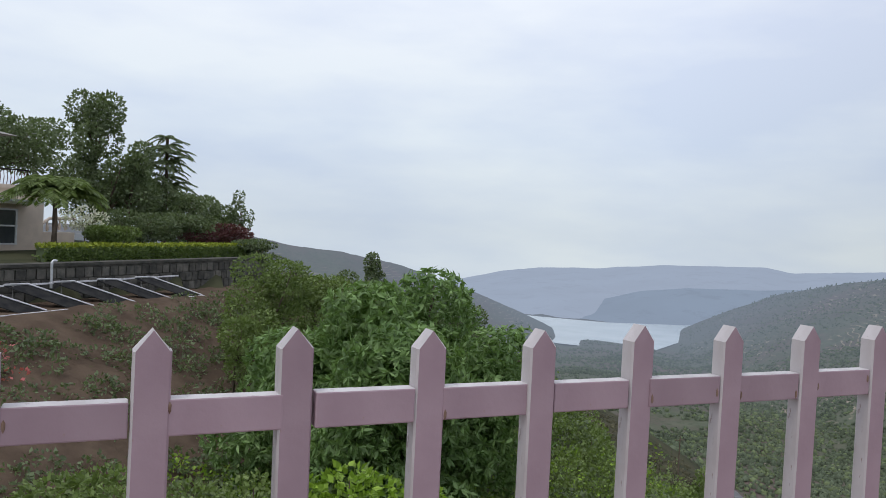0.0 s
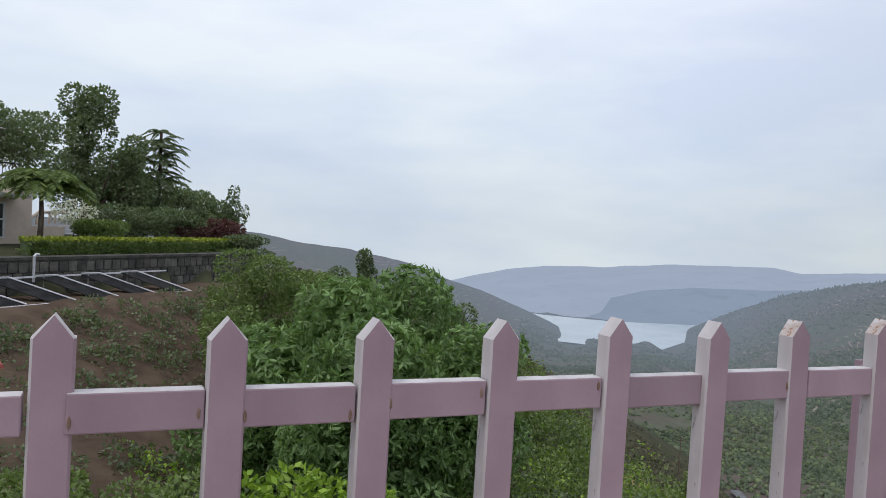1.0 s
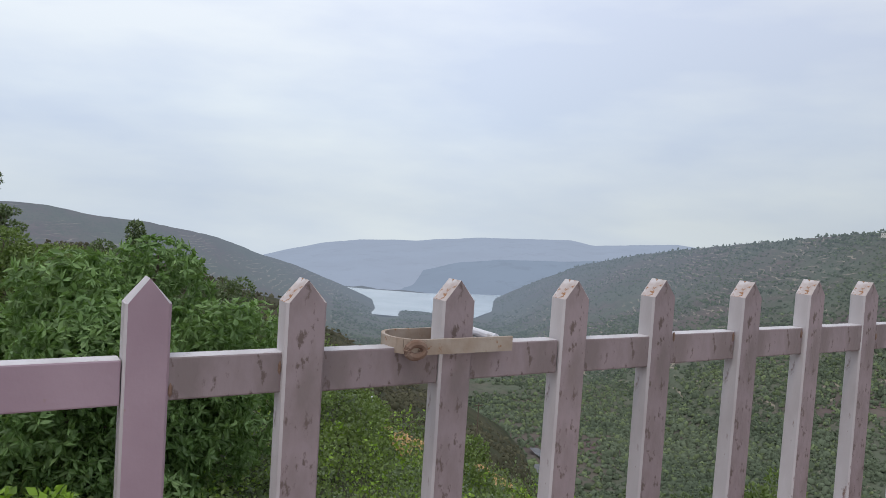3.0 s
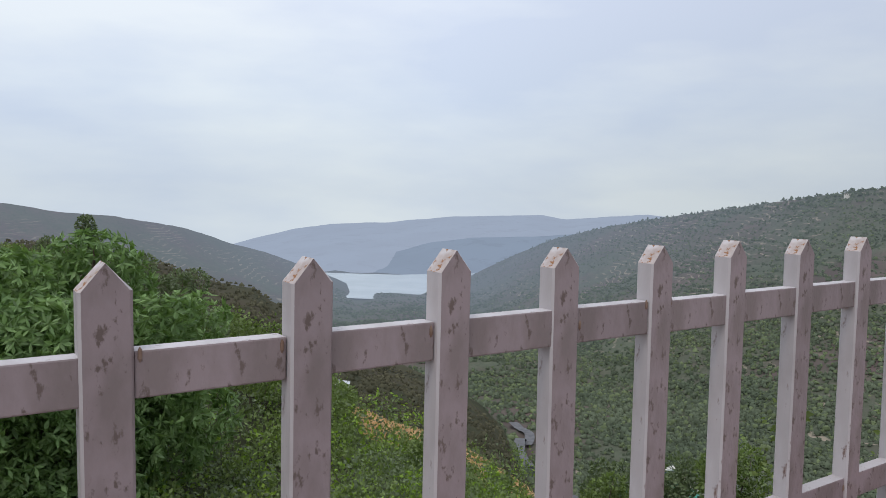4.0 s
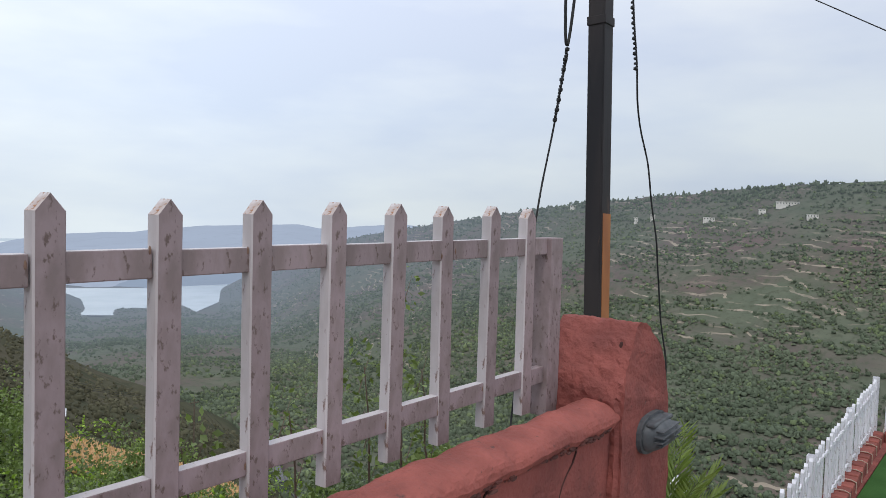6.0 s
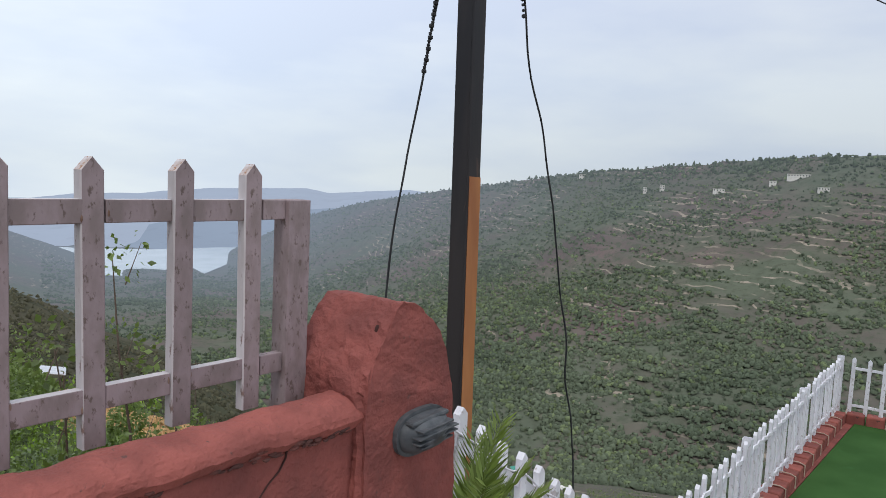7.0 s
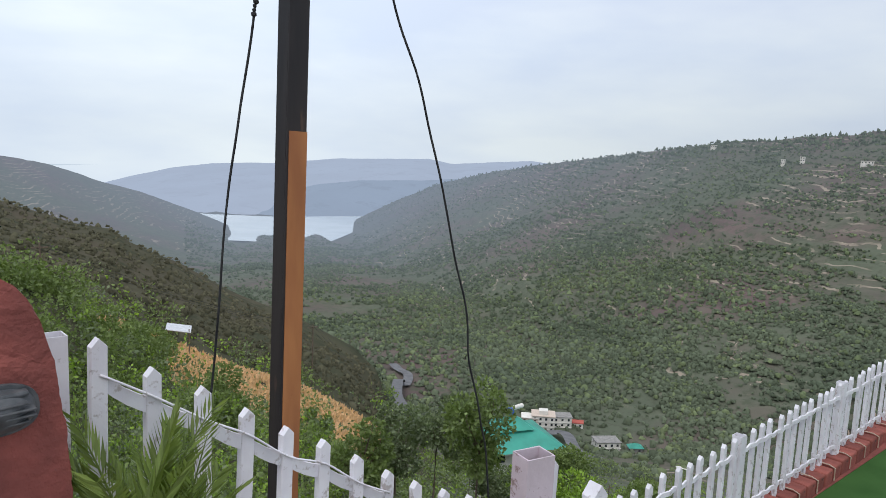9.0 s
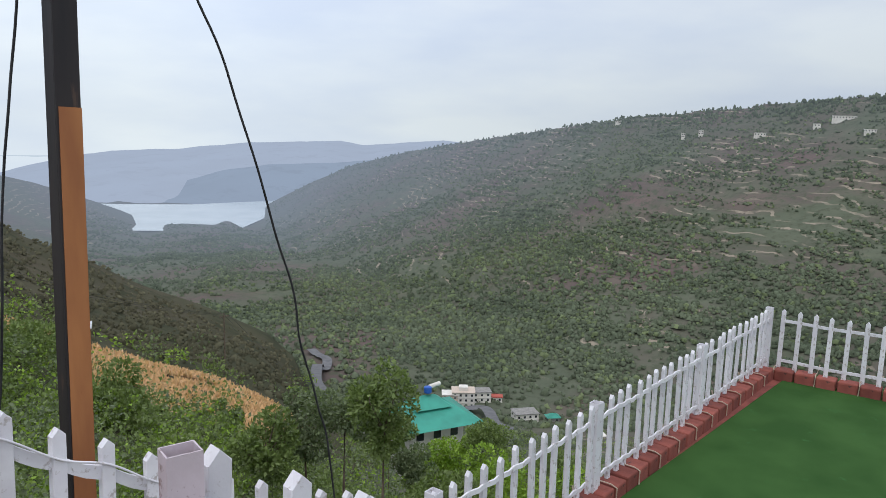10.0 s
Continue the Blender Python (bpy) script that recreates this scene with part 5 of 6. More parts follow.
leaves_object("yellow_top", leaf_arrays(pts, rng.normal(size=pts.shape) + np.array([0, 0, 0.8]), np.full(len(pts), 0.2), np.full(len(pts), 0.07), rng), "yellow_leaf", hedge)

# house
house = empty("garden_house")
tagged(house, "cream plastered house with a wide window and pavilion roof", "house")
gbox("wall", (10, 47.0, -1.2), (29.9, 55, 3.1), "cream", house)
gbox("parapet", (10, 46.9, 3.1), (30.0, 55.1, 3.35), "cream", house)
gbox("canopy", (12, 45.6, 2.15), (28.6, 47.0, 2.33), "white_wall", house)
gbox("canopy_edge", (12, 45.55, 2.28), (28.6, 45.65, 2.42), "metal_grey", house)
win = gbox("window", (20.2, 46.96, -0.35), (27.9, 46.99, 1.75), "window_dark", house)
for a in (20.2, 22.7, 25.3, 27.8):
    gbox("window_frame", (a - 0.06, 46.9, -0.4), (a + 0.06, 46.97, 1.8), "metal_grey", win)
for z in (-0.4, 0.75, 1.78):
    gbox("window_frame", (20.2, 46.9, z - 0.05), (27.9, 46.965, z + 0.05), "metal_grey", win)
gbox("upper_wall", (10, 50, 3.35), (27.0, 58, 6.6), "cream", house)
up = gbox("window", (22.5, 49.96, 4.2), (26.0, 49.99, 6.0), "window_dark", house)
gbox("window_frame", (25.9, 49.9, 4.1), (26.1, 49.98, 6.1), "white_wall", up)
bm = bmesh.new()
c8 = [(8, 48.3, 6.6), (29.0, 48.3, 6.6), (29.0, 59.5, 6.6), (8, 59.5, 6.6), (12, 53.9, 8.0), (24.5, 53.9, 8.0)]
vs = [bm.verts.new(gp(*p)) for p in c8]
for f in ((0, 1, 5, 4), (1, 2, 5), (2, 3, 4, 5), (3, 0, 4), (3, 2, 1, 0)):
    bm.faces.new([vs[i] for i in f])
part("roof", bm, "concrete", house, "grey-green hipped roof")
bal = []
for k in range(20):
    u = 24.0 + k * 0.25
    o = part("baluster", tube(bmesh.new(), [gp(u, 47.2, 3.35), gp(u + 0.03, 47.15, 3.8), gp(u, 47.2, 4.3)], 0.025, 5), "iron_red", house)
gbox("balcony_rail", (23.9, 47.16, 4.28), (28.9, 47.24, 4.36), "pole_black", house)

# balustraded garden stair
bal = empty("garden_stair")
tagged(bal, "cream stone balustrade of a garden stair", "balustrade")
gbox("wall", (31.4, 49.0, -1.0), (34.4, 49.5, 0.3), "cream", bal)
for k in range(9):
    u = 29.6 + k * 0.52
    z = min(1.2, -0.5 + (u - 29.6) * 0.62)
    part("baluster", tube(bmesh.new(), [gp(u, 49.2, z - 0.75), gp(u, 49.2, z - 0.5), gp(u, 49.2, z - 0.25), gp(u, 49.2, z)], [0.07, 0.11, 0.06, 0.08], 8), "cream", bal)
part("handrail", tube(bmesh.new(), [gp(29.4, 49.2, -0.55), gp(32.4, 49.2, 1.28), gp(34.6, 49.2, 1.3)], 0.11, 8), "cream", bal)

# garden trees
def gtree(label, b, d, base_z, c_z, r, nb, size, n, leaf, m, seed, tr=0.2, name="garden_tree"):
    x, y = off(b, d)
    return tree(name, label, (x, y, base_z), (x, y, c_z), r, nb, size, n, leaf, m, seed, tr)


gtree("tall dark green garden tree with a narrow crown", -6.9, 68, -1, 8.0, (2.1, 2.1, 3.2), 12, 0.42, 5000, 0.3, "dark_leaf", 401, 0.25)
gtree("tall dark green garden tree, lower crown", -6.2, 66, -1, 3.2, (3.4, 3.0, 3.4), 16, 0.4, 7000, 0.3, "dark_leaf", 402, 0.25)
gtree("dark leafy tree behind the lawn", -3.8, 70, -1, 2.6, (3.0, 3.0, 3.3), 14, 0.4, 6000, 0.3, "dark_leaf", 403)
gtree("dark leafy tree behind the lawn", -1.2, 76, -1, 1.6, (3.2, 3.0, 2.8), 14, 0.4, 5000, 0.3, "dark_leaf", 404)
gtree("dark leafy tree closing the gap behind the hedge", -4.7, 66, -1, 4.0, (2.3, 2.2, 3.4), 13, 0.4, 5500, 0.28, "dark_leaf", 413)
gtree("low dark shrub under the garden trees", -4.2, 60, -1, 0.6, (2.6, 1.5, 1.4), 10, 0.42, 3500, 0.22, "dark_leaf", 414, 0.08, "garden_shrub")
gtree("low dark shrub under the garden trees", -1.2, 61, -1, 0.5, (2.6, 1.5, 1.3), 10, 0.42, 3500, 0.22, "dark_leaf", 415, 0.08, "garden_shrub")
gtree("round dark tree at the garden's end", 1.0, 80, -1, 1.2, (3.0, 3.0, 2.4), 14, 0.4, 5000, 0.3, "dark_leaf", 405)
gtree("large tree behind the house", -13.2, 72, -1, 6.6, (4.5, 4, 3.6), 16, 0.4, 7000, 0.32, "dark_leaf", 406)
gtree("open-crowned tree behind the house", -10.6, 78, -1, 8.2, (3.6, 3, 2.0), 12, 0.36, 1800, 0.32, "dark_leaf", 407)
gtree("maroon-leaved rounded garden bush", 1.2, 62, -1, -0.1, (2.6, 1.5, 1.0), 10, 0.42, 4000, 0.2, "maroon_leaf", 408, 0.1, "maroon_bush")
gtree("bright green garden shrub", -5.6, 54, -1, 0.0, (1.7, 1.3, 0.8), 9, 0.42, 3500, 0.2, "mid_leaf", 409, 0.08, "garden_shrub")
gtree("small dark shrub by the hedge", 4.8, 60, -2, -0.8, (2.2, 1.5, 0.9), 9, 0.42, 3500, 0.2, "dark_leaf", 410, 0.08, "garden_shrub")
gtree("thin young tree with sparse leaves", 3.1, 74, -1.5, 2.2, (1.4, 1.2, 1.9), 10, 0.3, 1100, 0.24, "dark_leaf", 411, 0.07, "sapling")
M["blossom"] = leaf_mat("white_blossom", (0.5, 0.5, 0.46), (0.62, 0.6, 0.56), 0.25)
gtree("shrub with white blossom", -7.4, 57, -1, 1.1, (1.6, 1.2, 1.1), 8, 0.36, 700, 0.2, "blossom", 412, 0.06, "blossom_shrub")


def feather_palm(name, label, root, height, n, ln, m, seed, tr, droop=1.0, tiers=1):
    """A trunk with arching fronds; with tiers, whorls of branches up the stem."""
    rng = np.random.default_rng(seed)
    t = empty(name)
    tagged(t, label, "palm tree")
    r0 = Vector(root)
    part("trunk", tube(bmesh.new(), [r0, r0 + Vector((0.05, 0, height * 0.5)), r0 + Vector((0, 0, height))], [tr, tr * 0.8, tr * 0.6], 8), "bark", t, smooth=True)
    for tier in range(tiers):
        h = height - tier * height * 0.075
        k_n = n if tiers == 1 else max(5, n)
        l2 = ln if tiers == 1 else ln * (0.8 + 0.07 * tier) * rng.uniform(0.8, 1.2)
        for k in range(k_n):
            a = 2 * math.pi * (k + rng.uniform(-0.3, 0.3)) / k_n + tier
            el = rng.uniform(0.5, 1.5) if tiers == 1 else rng.uniform(0.05, 0.75)
            pts = []
            for j in range(7):
                f = j / 6
                pts.append(r0 + Vector((math.cos(a) * l2 * f * math.cos(el * 0.8), math.sin(a) * l2 * f * math.cos(el * 0.8), h + l2 * (math.sin(el) * f - droop * 0.55 * f * f))))
            fr = part("frond", tube(bmesh.new(), pts, [0.03, 0.025, 0.02, 0.018, 0.014, 0.01, 0.006], 4), m, t)
            base, way, le = [], [], []
            for j in range(30):
                f = 0.12 + 0.88 * j / 29
                i0 = min(int(f * 6), 5)
                c = pts[i0].lerp(pts[i0 + 1], f * 6 - i0)
                dd = (pts[i0 + 1] - pts[i0]).normalized()
                sd = dd.cross(Vector((0, 0, 1))).normalized()
                for sg in (-1, 1):
                    base.append(c)
                    way.append(dd * 0.8 + sd * sg + Vector((0, 0, -0.25 - rng.uniform(0, 0.3))))
                    le.append(l2 * 0.30 * (1.1 - 0.6 * f))
            le = np.array(le)
            leaves_object("leaflet_spray", leaf_arrays(np.array(base), np.array(way), le, le * 0.07 + 0.012, rng), m, fr)
    return t


x, y = off(-9.3, 51)
feather_palm("date_palm", "bushy green date palm in front of the house", (x, y, -1.0), 3.3, 76, 3.3, "mid_leaf", 420, 0.2, 1.15)
x, y = off(-2.3, 70)
feather_palm("norfolk_pine", "slender garden conifer with tiered drooping branches", (x, y, -1.0), 9.3, 9, 2.4, "dark_leaf", 421, 0.2, 0.95, 7)

# ---------- village and valley ----------
def site(b, e):
    """Where a line of sight from the terrace at a bearing and a dip first meets the valley ground."""
    b = b - 0.3
    d = np.linspace(330, 1500, 700)
    z = relief(np.full((1, len(d)), b), d[None], land(np.full((1, len(d)), b), d[None]))[0]
    hit = np.nonzero(z > 1.3 + d * math.tan(radians(e)))[0]
    r = d[hit[0]] if len(hit) else 420.0
    return Vector((r * math.sin(radians(b)), r * math.cos(radians(b)), 1.3 + r * math.tan(radians(e)))), r


def building(name, label, pos, yaw, w, d, storeys, wallm, roofm, pitched=False):
    h = storeys * 3.0
    t = empty(name, pose(pos[0], pos[1], pos[2], 0, 0, yaw))
    tagged(t, label, "house", group="village houses")
    part("wall", box(bmesh.new(), (-w / 2, -d / 2, -6), (w / 2, d / 2, h)), wallm, t)
    if pitched:
        bm = bmesh.new()
        o = 0.7
        v = [bm.verts.new(p) for p in ((-w / 2 - o, -d / 2 - o, h), (w / 2 + o, -d / 2 - o, h), (w / 2 + o, d / 2 + o, h), (-w / 2 - o, d / 2 + o, h), (-w * 0.22, 0, h + 1.9), (w * 0.22, 0, h + 1.9))]
        for f in ((0, 1, 5, 4), (1, 2, 5), (2, 3, 4, 5), (3, 0, 4), (3, 2, 1, 0)):
            bm.faces.new([v[i] for i in f])
        part("roof", bm, roofm, t)
    else:
        part("roof", box(bmesh.new(), (-w / 2 - 0.4, -d / 2 - 0.4, h), (w / 2 + 0.4, d / 2 + 0.4, h + 0.35)), roofm, t)
    n = max(2, int(w / 3))
    for s in range(storeys):
        part("ledge", box(bmesh.new(), (-w / 2 - 0.25, -d / 2 - 0.3, 3.0 * s - 0.12), (w / 2 + 0.25, -d / 2 - 0.003, 3.0 * s + 0.1)), wallm, t)
        for k in range(n):
            x = -w / 2 + (k + 0.5) * w / n
            part("window", box(bmesh.new(), (x - 0.6, -d / 2 - 0.06, 3 * s + 0.9), (x + 0.6, -d / 2 - 0.004, 3 * s + 2.2)), "window_dark", t)
        for k in range(max(2, int(d / 3.5))):
            yy = -d / 2 + (k + 0.5) * d / max(2, int(d / 3.5))
            part("window", box(bmesh.new(), (-w / 2 - 0.06, yy - 0.6, 3 * s + 0.9), (-w / 2 - 0.004, yy + 0.6, 3 * s + 2.2)), "window_dark", t)
    return t


p, r = site(51.2, -21.3)
building("village_house", "cream four-storey building with red trim in the valley", p, -48, 13, 10, 3, "white_wall", "cream")
building("village_house", "cream stepped block beside the tall building", p + Vector((-6, 5, 1.5)), -48, 9, 8, 2, "cream", "white_wall")
part("roof_room", box(bmesh.new(), (-2.5, -2.5, 9.3), (2.5, 2.5, 11.5)), "white_wall", None).matrix_world = pose(p.x, p.y, p.z, 0, 0, -48)
bpy.data.objects["roof_room"].parent = None
tagged(bpy.data.objects["roof_room"], "white rooftop stair room", "roof room")
p2, r = site(52.6, -20.9)
building("village_house", "grey and white house behind the tall building", p2, -40, 11, 8, 2, "white_wall", "concrete")
p3, r = site(53.9, -20.9)
building("village_house", "small house with a red roof", p3, -50, 6, 5, 1, "white_wall", "red_roof")
p4, r = site(56.2, -22.3)
building("village_house", "white two-storey house with a grey roof", p4, -35, 13, 9, 2, "white_wall", "concrete")
p5, r = site(58.4, -22.1)
building("village_house", "low shed with a turquoise sheet roof", p5, -40, 7, 5, 1, "concrete", "green_roof", True)
p6, r = site(62.2, -23.2)
building("village_house", "small shed with a pale roof", p6, -40, 5, 4, 1, "concrete", "white_wall")
p7, r = site(61.0, -23.6)
building("village_house", "small shed with a blue sheet over it", p7, -40, 4, 3, 1, "concrete", "blue_plastic")

gr = empty("green_roofed_house", pose(81, 70, -42.8, 0, 0, -22))
tagged(gr, "white house with a tiered turquoise sheet roof among trees", "house")
part("wall", box(bmesh.new(), (-4.4, -3.6, -9), (4.4, 3.6, 0)), "white_wall", gr)
for lo, w_, d_, h_ in ((0.0, 6.8, 5.8, 2.5), (1.9, 3.0, 2.5, 1.4)):
    bm = bmesh.new()
    v = [bm.verts.new(q) for q in ((-w_, -d_, lo), (w_, -d_, lo), (w_, d_, lo), (-w_, d_, lo), (-w_ * 0.35, 0, lo + h_), (w_ * 0.35, 0, lo + h_))]
    for f in ((0, 1, 5, 4), (1, 2, 5), (2, 3, 4, 5), (3, 0, 4), (3, 2, 1, 0)):
        bm.faces.new([v[i] for i in f])
    part("roof", bm, "green_roof", gr)
part("roof_wall", box(bmesh.new(), (-2.4, -1.9, 0.8), (2.4, 1.9, 1.92)), "green_roof", gr)
for x in (-2.8, 0, 2.8):
    part("window", box(bmesh.new(), (x - 0.6, -3.66, -2.2), (x + 0.6, -3.604, -0.9)), "window_dark", gr)
tank = part("water_tank", tube(bmesh.new(), [(0, 0, 3.2), (0, 0, 3.3), (0, 0, 4.1), (0, 0, 4.25)], [0.5, 0.6, 0.6, 0.3], 14), "blue_plastic", None, smooth=False)
tank.matrix_world = pose(81, 70, -42.4)
tagged(tank, "blue plastic water tank on the turquoise roof", "water tank")
heater = part("water_heater", tube(bmesh.new(), [(1.6, 1.2, 3.4), (4.0, 1.2, 3.4)], 0.35, 10), "white_wall", None)
heater.matrix_world = pose(81, 70, -42.4)
tagged(heater, "white cylindrical solar water heater tank on the roof", "water heater")

# lone houses high on the ridge
for b, e, w, lab in ((61.8, 0.15, 9, "long white roof near the skyline"), (67.6, -0.55, 6, "white temple tower on the hillside"), (71.5, -0.5, 14, "white house among trees on the hillside"), (76.6, 0.75, 26, "long white building near the ridge"), (78.2, -0.1, 12, "white house on the hillside"), (75.0, 0.2, 8, "small white house on the hillside"), (66.4, -0.8, 5, "small white house on the hillside")):
    p, r = site(b, e)
    building("hill_house", lab, (p.x, p.y, p.z + 2), -70, w, 6, 1 if w > 7 else 2, "white_wall", "white_wall")

# valley road
M["road"] = M["asphalt"]


def ribbon(name, pts, half, material, lift):
    verts, faces = [], []
    fine = []
    P3 = [Vector(p) for p in pts]
    for i in range(len(P3) - 1):
        p0, p1, p2, p3_ = P3[max(i - 1, 0)], P3[i], P3[i + 1], P3[min(i + 2, len(P3) - 1)]
        for k in range(8):
            t = k / 8
            fine.append(0.5 * ((2 * p1) + (p2 - p0) * t + (2 * p0 - 5 * p1 + 4 * p2 - p3_) * t * t + (3 * p1 - p0 - 3 * p2 + p3_) * t ** 3))
    level = []
    for i, p in enumerate(fine):
        d = (fine[min(i + 1, len(fine) - 1)] - fine[max(i - 1, 0)]).normalized()
        s = Vector((d.y, -d.x, 0)).normalized() * half
        zz = max(ground_z(p.x, p.y), ground_z(p.x + s.x, p.y + s.y), ground_z(p.x - s.x, p.y - s.y))
        level.append(zz)
        verts += [(p.x + s.x, p.y + s.y), (p.x - s.x, p.y - s.y)]
    even = [max(float(np.mean(level[max(0, i - 6):i + 7])), z - 1.0) + lift for i, z in enumerate(level)]
    verts = [(*v, even[i // 2]) for i, v in enumerate(verts)]
    for i in range(len(fine) - 1):
        faces.append((2 * i, 2 * i + 1, 2 * i + 3, 2 * i + 2))
    return mesh_of(name, verts, faces, material)


pts = [site(b, e)[0] for b, e in ((39.0, -17.5), (39.7, -17.8), (40.3, -18.3), (40.2, -18.9), (39.6, -19.6), (39.5, -20.3), (40.0, -21.2), (41.0, -22.2), (43, -22.9), (46.5, -23.0), (50, -22.3), (52.8, -22.0), (54.2, -22.8), (55.8, -24.0))]
ROAD = [Vector((*(a.lerp(c, k / 6)).xy, 0)) for a, c in zip(pts, pts[1:]) for k in range(6)]
tagged(ribbon("road", pts, 3.2, "road", 2.0), "narrow grey asphalt road winding down the valley", "road", kind="structure")

# a sheet-roofed shelter on the dry spur, and poles with wires
shed = empty("shelter", pose(35.8, 83.5, 0, 0, 0, -25))
tagged(shed, "small open shelter with a pale sheet roof on the spur", "shelter")
sz = -22.65
bm = box(bmesh.new(), (-1.45, -1.1, -0.04), (1.45, 1.1, 0.04), 0.0, Matrix.Translation((0, 0, sz)) @ Matrix.Rotation(radians(9), 4, "Y") @ Matrix.Rotation(radians(8), 4, "X"))
part("roof", bm, "metal_grey", shed)
for x, y in ((-1.2, -0.85), (1.2, -0.85), (-1.2, 0.85), (1.2, 0.85)):
    part("post", tube(bmesh.new(), [(x, y, sz - 3.8), (x, y, sz)], 0.06, 6), "bark", shed)
tops = []
for i, (b, r, h) in enumerate(((33.0, 130, 9.0), (40.5, 240, 10), (14, 95, 8), (57, 150, 9))):
    x, y = r * math.sin(radians(b)), r * math.cos(radians(b))
    z = ground_z(x, y)
    t = empty("wooden_pole", pose(x, y, z - 1))
    tagged(t, "thin dark power pole with a crossarm on the slope", "pole", group="power poles")
    part("shaft", tube(bmesh.new(), [(0, 0, 0), (0, 0, h + 1)], [0.14, 0.1], 7), "bark", t)
    part("crossarm", box(bmesh.new(), (-0.9, -0.06, h + 0.3), (0.9, 0.06, h + 0.45)), "bark", t)
    tops.append(Vector((x, y, z + h - 0.4)))
for a, b in ((0, 1), (2, 0)):
    for o in (-0.8, 0, 0.8):
        A, B = tops[a] + Vector((o, 0, 0)), tops[b] + Vector((o, 0, 0))
        w = cable("power_line", [A, A.lerp(B, 0.33) - Vector((0, 0, 1.4)), A.lerp(B, 0.66) - Vector((0, 0, 1.4)), B], 0.022, "")
        tagged(w, "thin dark power line strung between poles", "wire", group="power lines")

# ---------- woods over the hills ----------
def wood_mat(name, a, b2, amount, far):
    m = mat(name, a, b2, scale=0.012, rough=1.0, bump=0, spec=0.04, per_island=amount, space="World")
    # far crowns glow bluish with distance, to imitate haze over the woods
    return with_haze(m, (0.175, 0.218, 0.270), 0.74) if far else m


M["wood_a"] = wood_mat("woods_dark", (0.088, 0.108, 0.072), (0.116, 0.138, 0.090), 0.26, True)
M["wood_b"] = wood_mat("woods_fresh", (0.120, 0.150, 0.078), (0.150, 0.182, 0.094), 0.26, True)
M["wood_dry"] = wood_mat("woods_olive", (0.072, 0.070, 0.044), (0.100, 0.094, 0.060), 0.35, False)


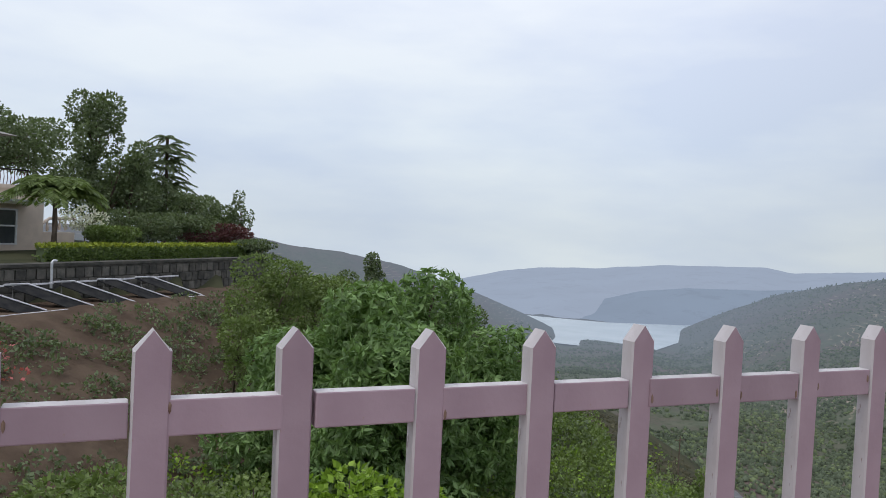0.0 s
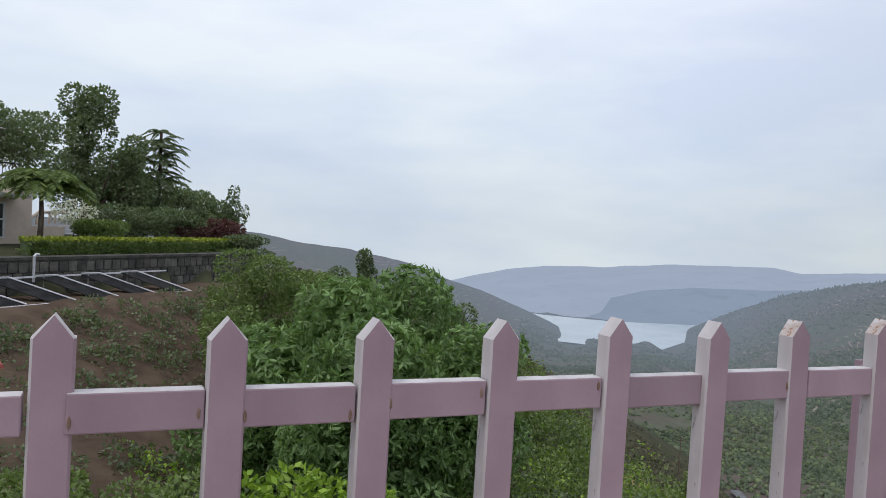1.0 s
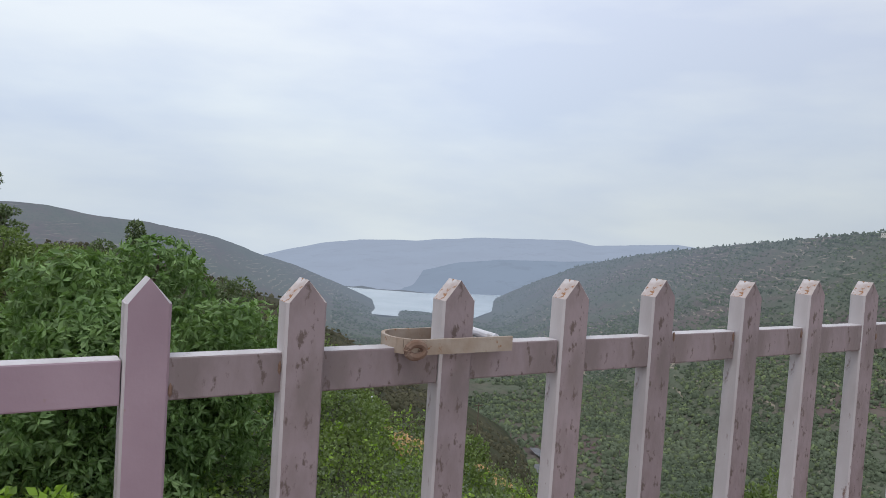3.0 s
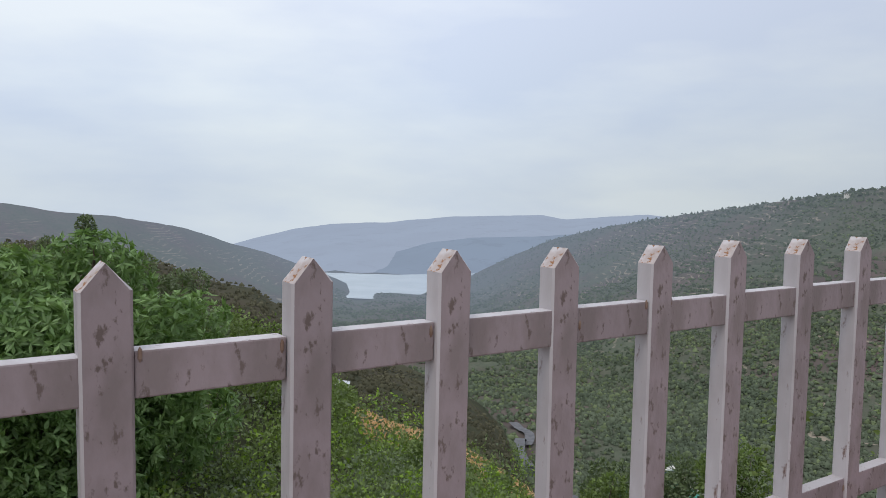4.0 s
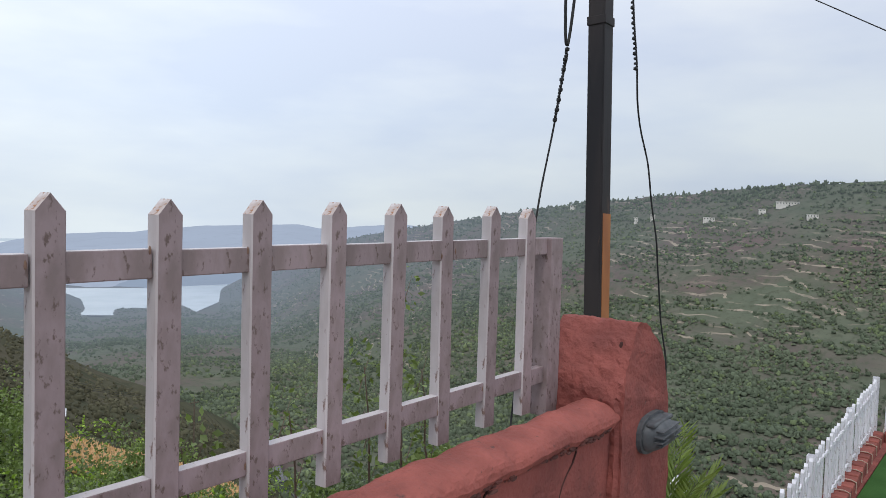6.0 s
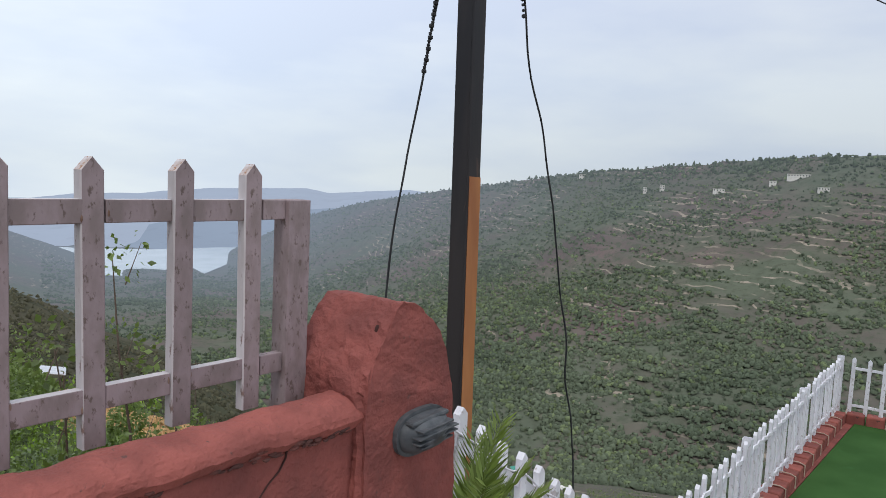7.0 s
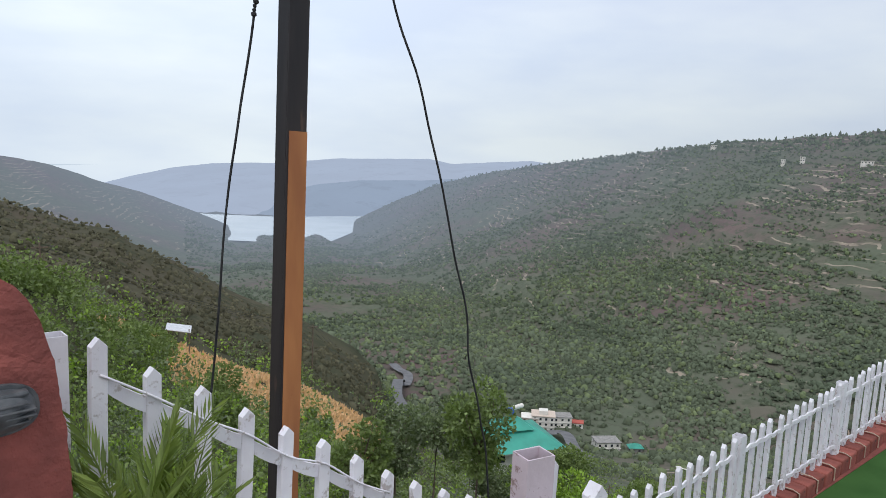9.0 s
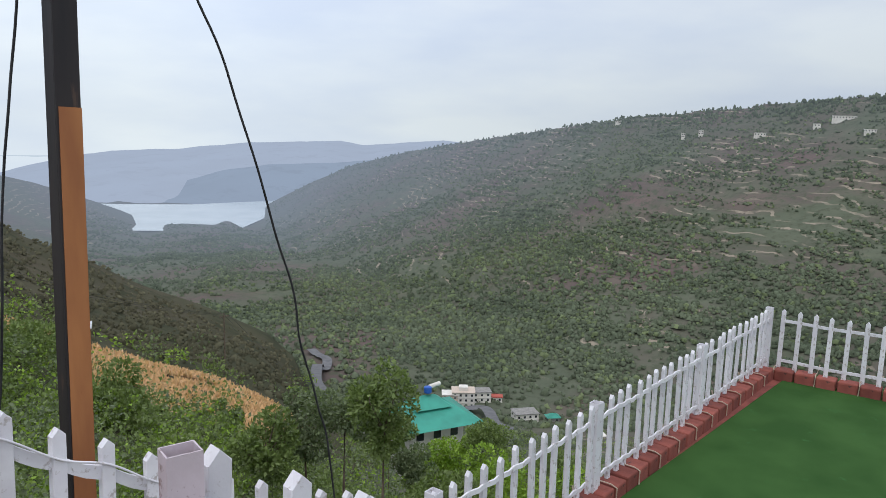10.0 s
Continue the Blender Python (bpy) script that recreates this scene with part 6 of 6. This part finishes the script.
def woods(name, label, n, b_lo, b_hi, r_fun, size, density, material, seed, tall=0.8, rows=0.0):
    """Lumpy tree crowns, each with ragged leaf clumps, where the noise says wood; rows follow the contours."""
    rng = np.random.default_rng(seed)
    bs, rs = [], []
    try_b = rng.uniform(b_lo, b_hi, 4 * n)
    try_r = np.array([r_fun(rng, b) for b in try_b])
    for b, r, z1 in zip(try_b, try_r, land(try_b, try_r)):
        if len(bs) == n:
            break
        p = Vector((r * math.sin(radians(b)), r * math.cos(radians(b)), 0))
        f = noise.noise(p / 140) + 0.6 * noise.noise(p / 45)
        if rows:
            f += rows * math.cos(2 * math.pi * (z1 + 8 * noise.noise(p / 150)) / 11.0)
        if f + rng.uniform(-0.5, 0.5) < density:
            continue
        if 330 < r < 450 and 49 < b < 60.5 and rng.random() < 0.5:
            continue
        if 300 < r < 620 and 37 < b < 57 and min((p - q).length_squared for q in ROAD) < 60:
            continue
        bs.append(b)
        rs.append(r)
    bs, rs = np.array(bs)[None], np.array(rs)[None]
    z = relief(bs, rs, land(bs, rs))[0]
    bs, rs = bs[0], rs[0]
    ok = z > LAKE_Z + 1
    bs, rs, z = bs[ok], rs[ok], z[ok]
    m = len(bs)
    s = size * np.exp(rng.normal(0, 0.33, m)).clip(0.45, 1.9)
    pos = np.stack([rs * np.sin(np.radians(bs)), rs * np.cos(np.radians(bs)), z], 1)
    # crown: two rings of five and a top, every point its own way out
    ang = 2 * math.pi * (np.arange(5) / 5)
    unit = [(math.cos(a), math.sin(a), 0.10) for a in ang] + [(0.8 * math.cos(a + 0.6), 0.8 * math.sin(a + 0.6), 0.78) for a in ang] + [(0, 0, 1.15)]
    v = np.array(unit)[None] * rng.uniform(0.62, 1.25, (m, 11, 1)) + rng.normal(0, 0.08, (m, 11, 3))
    v = v * np.array([0.85, 0.85, tall])[None, None] * s[:, None, None] + pos[:, None]
    tri = []
    for k in range(5):
        j = (k + 1) % 5
        tri += [(k, j, 5 + k), (j, 5 + j, 5 + k), (5 + k, 5 + j, 10)]
    tri = (np.arange(m)[:, None, None] * 11 + np.array(tri)[None]).reshape(-1, 3)
    per = 7
    d = rng.normal(size=(m, per, 3))
    d /= np.linalg.norm(d, axis=2, keepdims=True)
    d[:, :, 2] = np.abs(d[:, :, 2])
    base = pos[:, None, :] + d * s[:, None, None] * np.array([0.85, 0.85, tall])[None, None] * rng.uniform(0.75, 1.1, (m, per, 1))
    ln = np.repeat(s, per) * rng.uniform(0.3, 0.6, m * per)
    q = leaf_arrays(base.reshape(-1, 3), (d + rng.normal(size=d.shape) * 0.5).reshape(-1, 3), ln, ln * 0.5, rng, 0.12, 0.5)
    q -= (q[:, 2:3] - q[:, 0:1]) * 0.4
    k = len(q)
    tq = (np.arange(k)[:, None] * 4 + np.array([0, 1, 2, 0, 2, 3])[None]).reshape(-1, 3) + m * 11
    verts, tris = np.concatenate([v.reshape(-1, 3), q.reshape(-1, 3)]), np.concatenate([tri, tq])
    me = bpy.data.meshes.new(name)
    me.vertices.add(len(verts))
    me.vertices.foreach_set("co", verts.astype(np.float32).ravel())
    me.loops.add(len(tris) * 3)
    me.polygons.add(len(tris))
    me.loops.foreach_set("vertex_index", tris.ravel().astype(np.int32))
    me.polygons.foreach_set("loop_start", np.arange(0, len(tris) * 3, 3, dtype=np.int32))
    me.update(calc_edges=True)
    me.validate()
    me.materials.append(M[material])
    return tagged(new(name, me), label, "woods", kind="stuff")


def hill_r(rng, b):
    top = np.interp(b, *RIDGE_R)
    return 370 + (top - 370) * rng.random() ** 1.35


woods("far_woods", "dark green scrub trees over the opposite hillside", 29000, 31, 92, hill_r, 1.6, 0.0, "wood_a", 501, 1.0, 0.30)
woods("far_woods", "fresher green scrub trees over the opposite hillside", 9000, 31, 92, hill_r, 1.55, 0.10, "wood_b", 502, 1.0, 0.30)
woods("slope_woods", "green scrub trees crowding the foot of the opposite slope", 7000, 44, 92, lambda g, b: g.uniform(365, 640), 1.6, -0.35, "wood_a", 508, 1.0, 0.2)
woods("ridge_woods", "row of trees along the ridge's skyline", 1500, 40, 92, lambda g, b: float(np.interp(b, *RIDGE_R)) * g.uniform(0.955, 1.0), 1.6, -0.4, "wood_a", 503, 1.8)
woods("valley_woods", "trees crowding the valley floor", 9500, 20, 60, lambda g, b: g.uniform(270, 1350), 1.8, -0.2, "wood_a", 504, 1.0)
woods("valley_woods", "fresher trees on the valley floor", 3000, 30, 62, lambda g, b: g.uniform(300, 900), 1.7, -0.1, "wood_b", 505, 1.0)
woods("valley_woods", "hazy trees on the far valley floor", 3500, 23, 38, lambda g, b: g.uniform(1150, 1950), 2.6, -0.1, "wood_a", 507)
woods("spur_woods", "olive scrub on the near spur", 3600, 2, 40.5, lambda g, b: g.uniform(112, 275), 0.55, 0.0, "wood_dry", 506, 1.0)
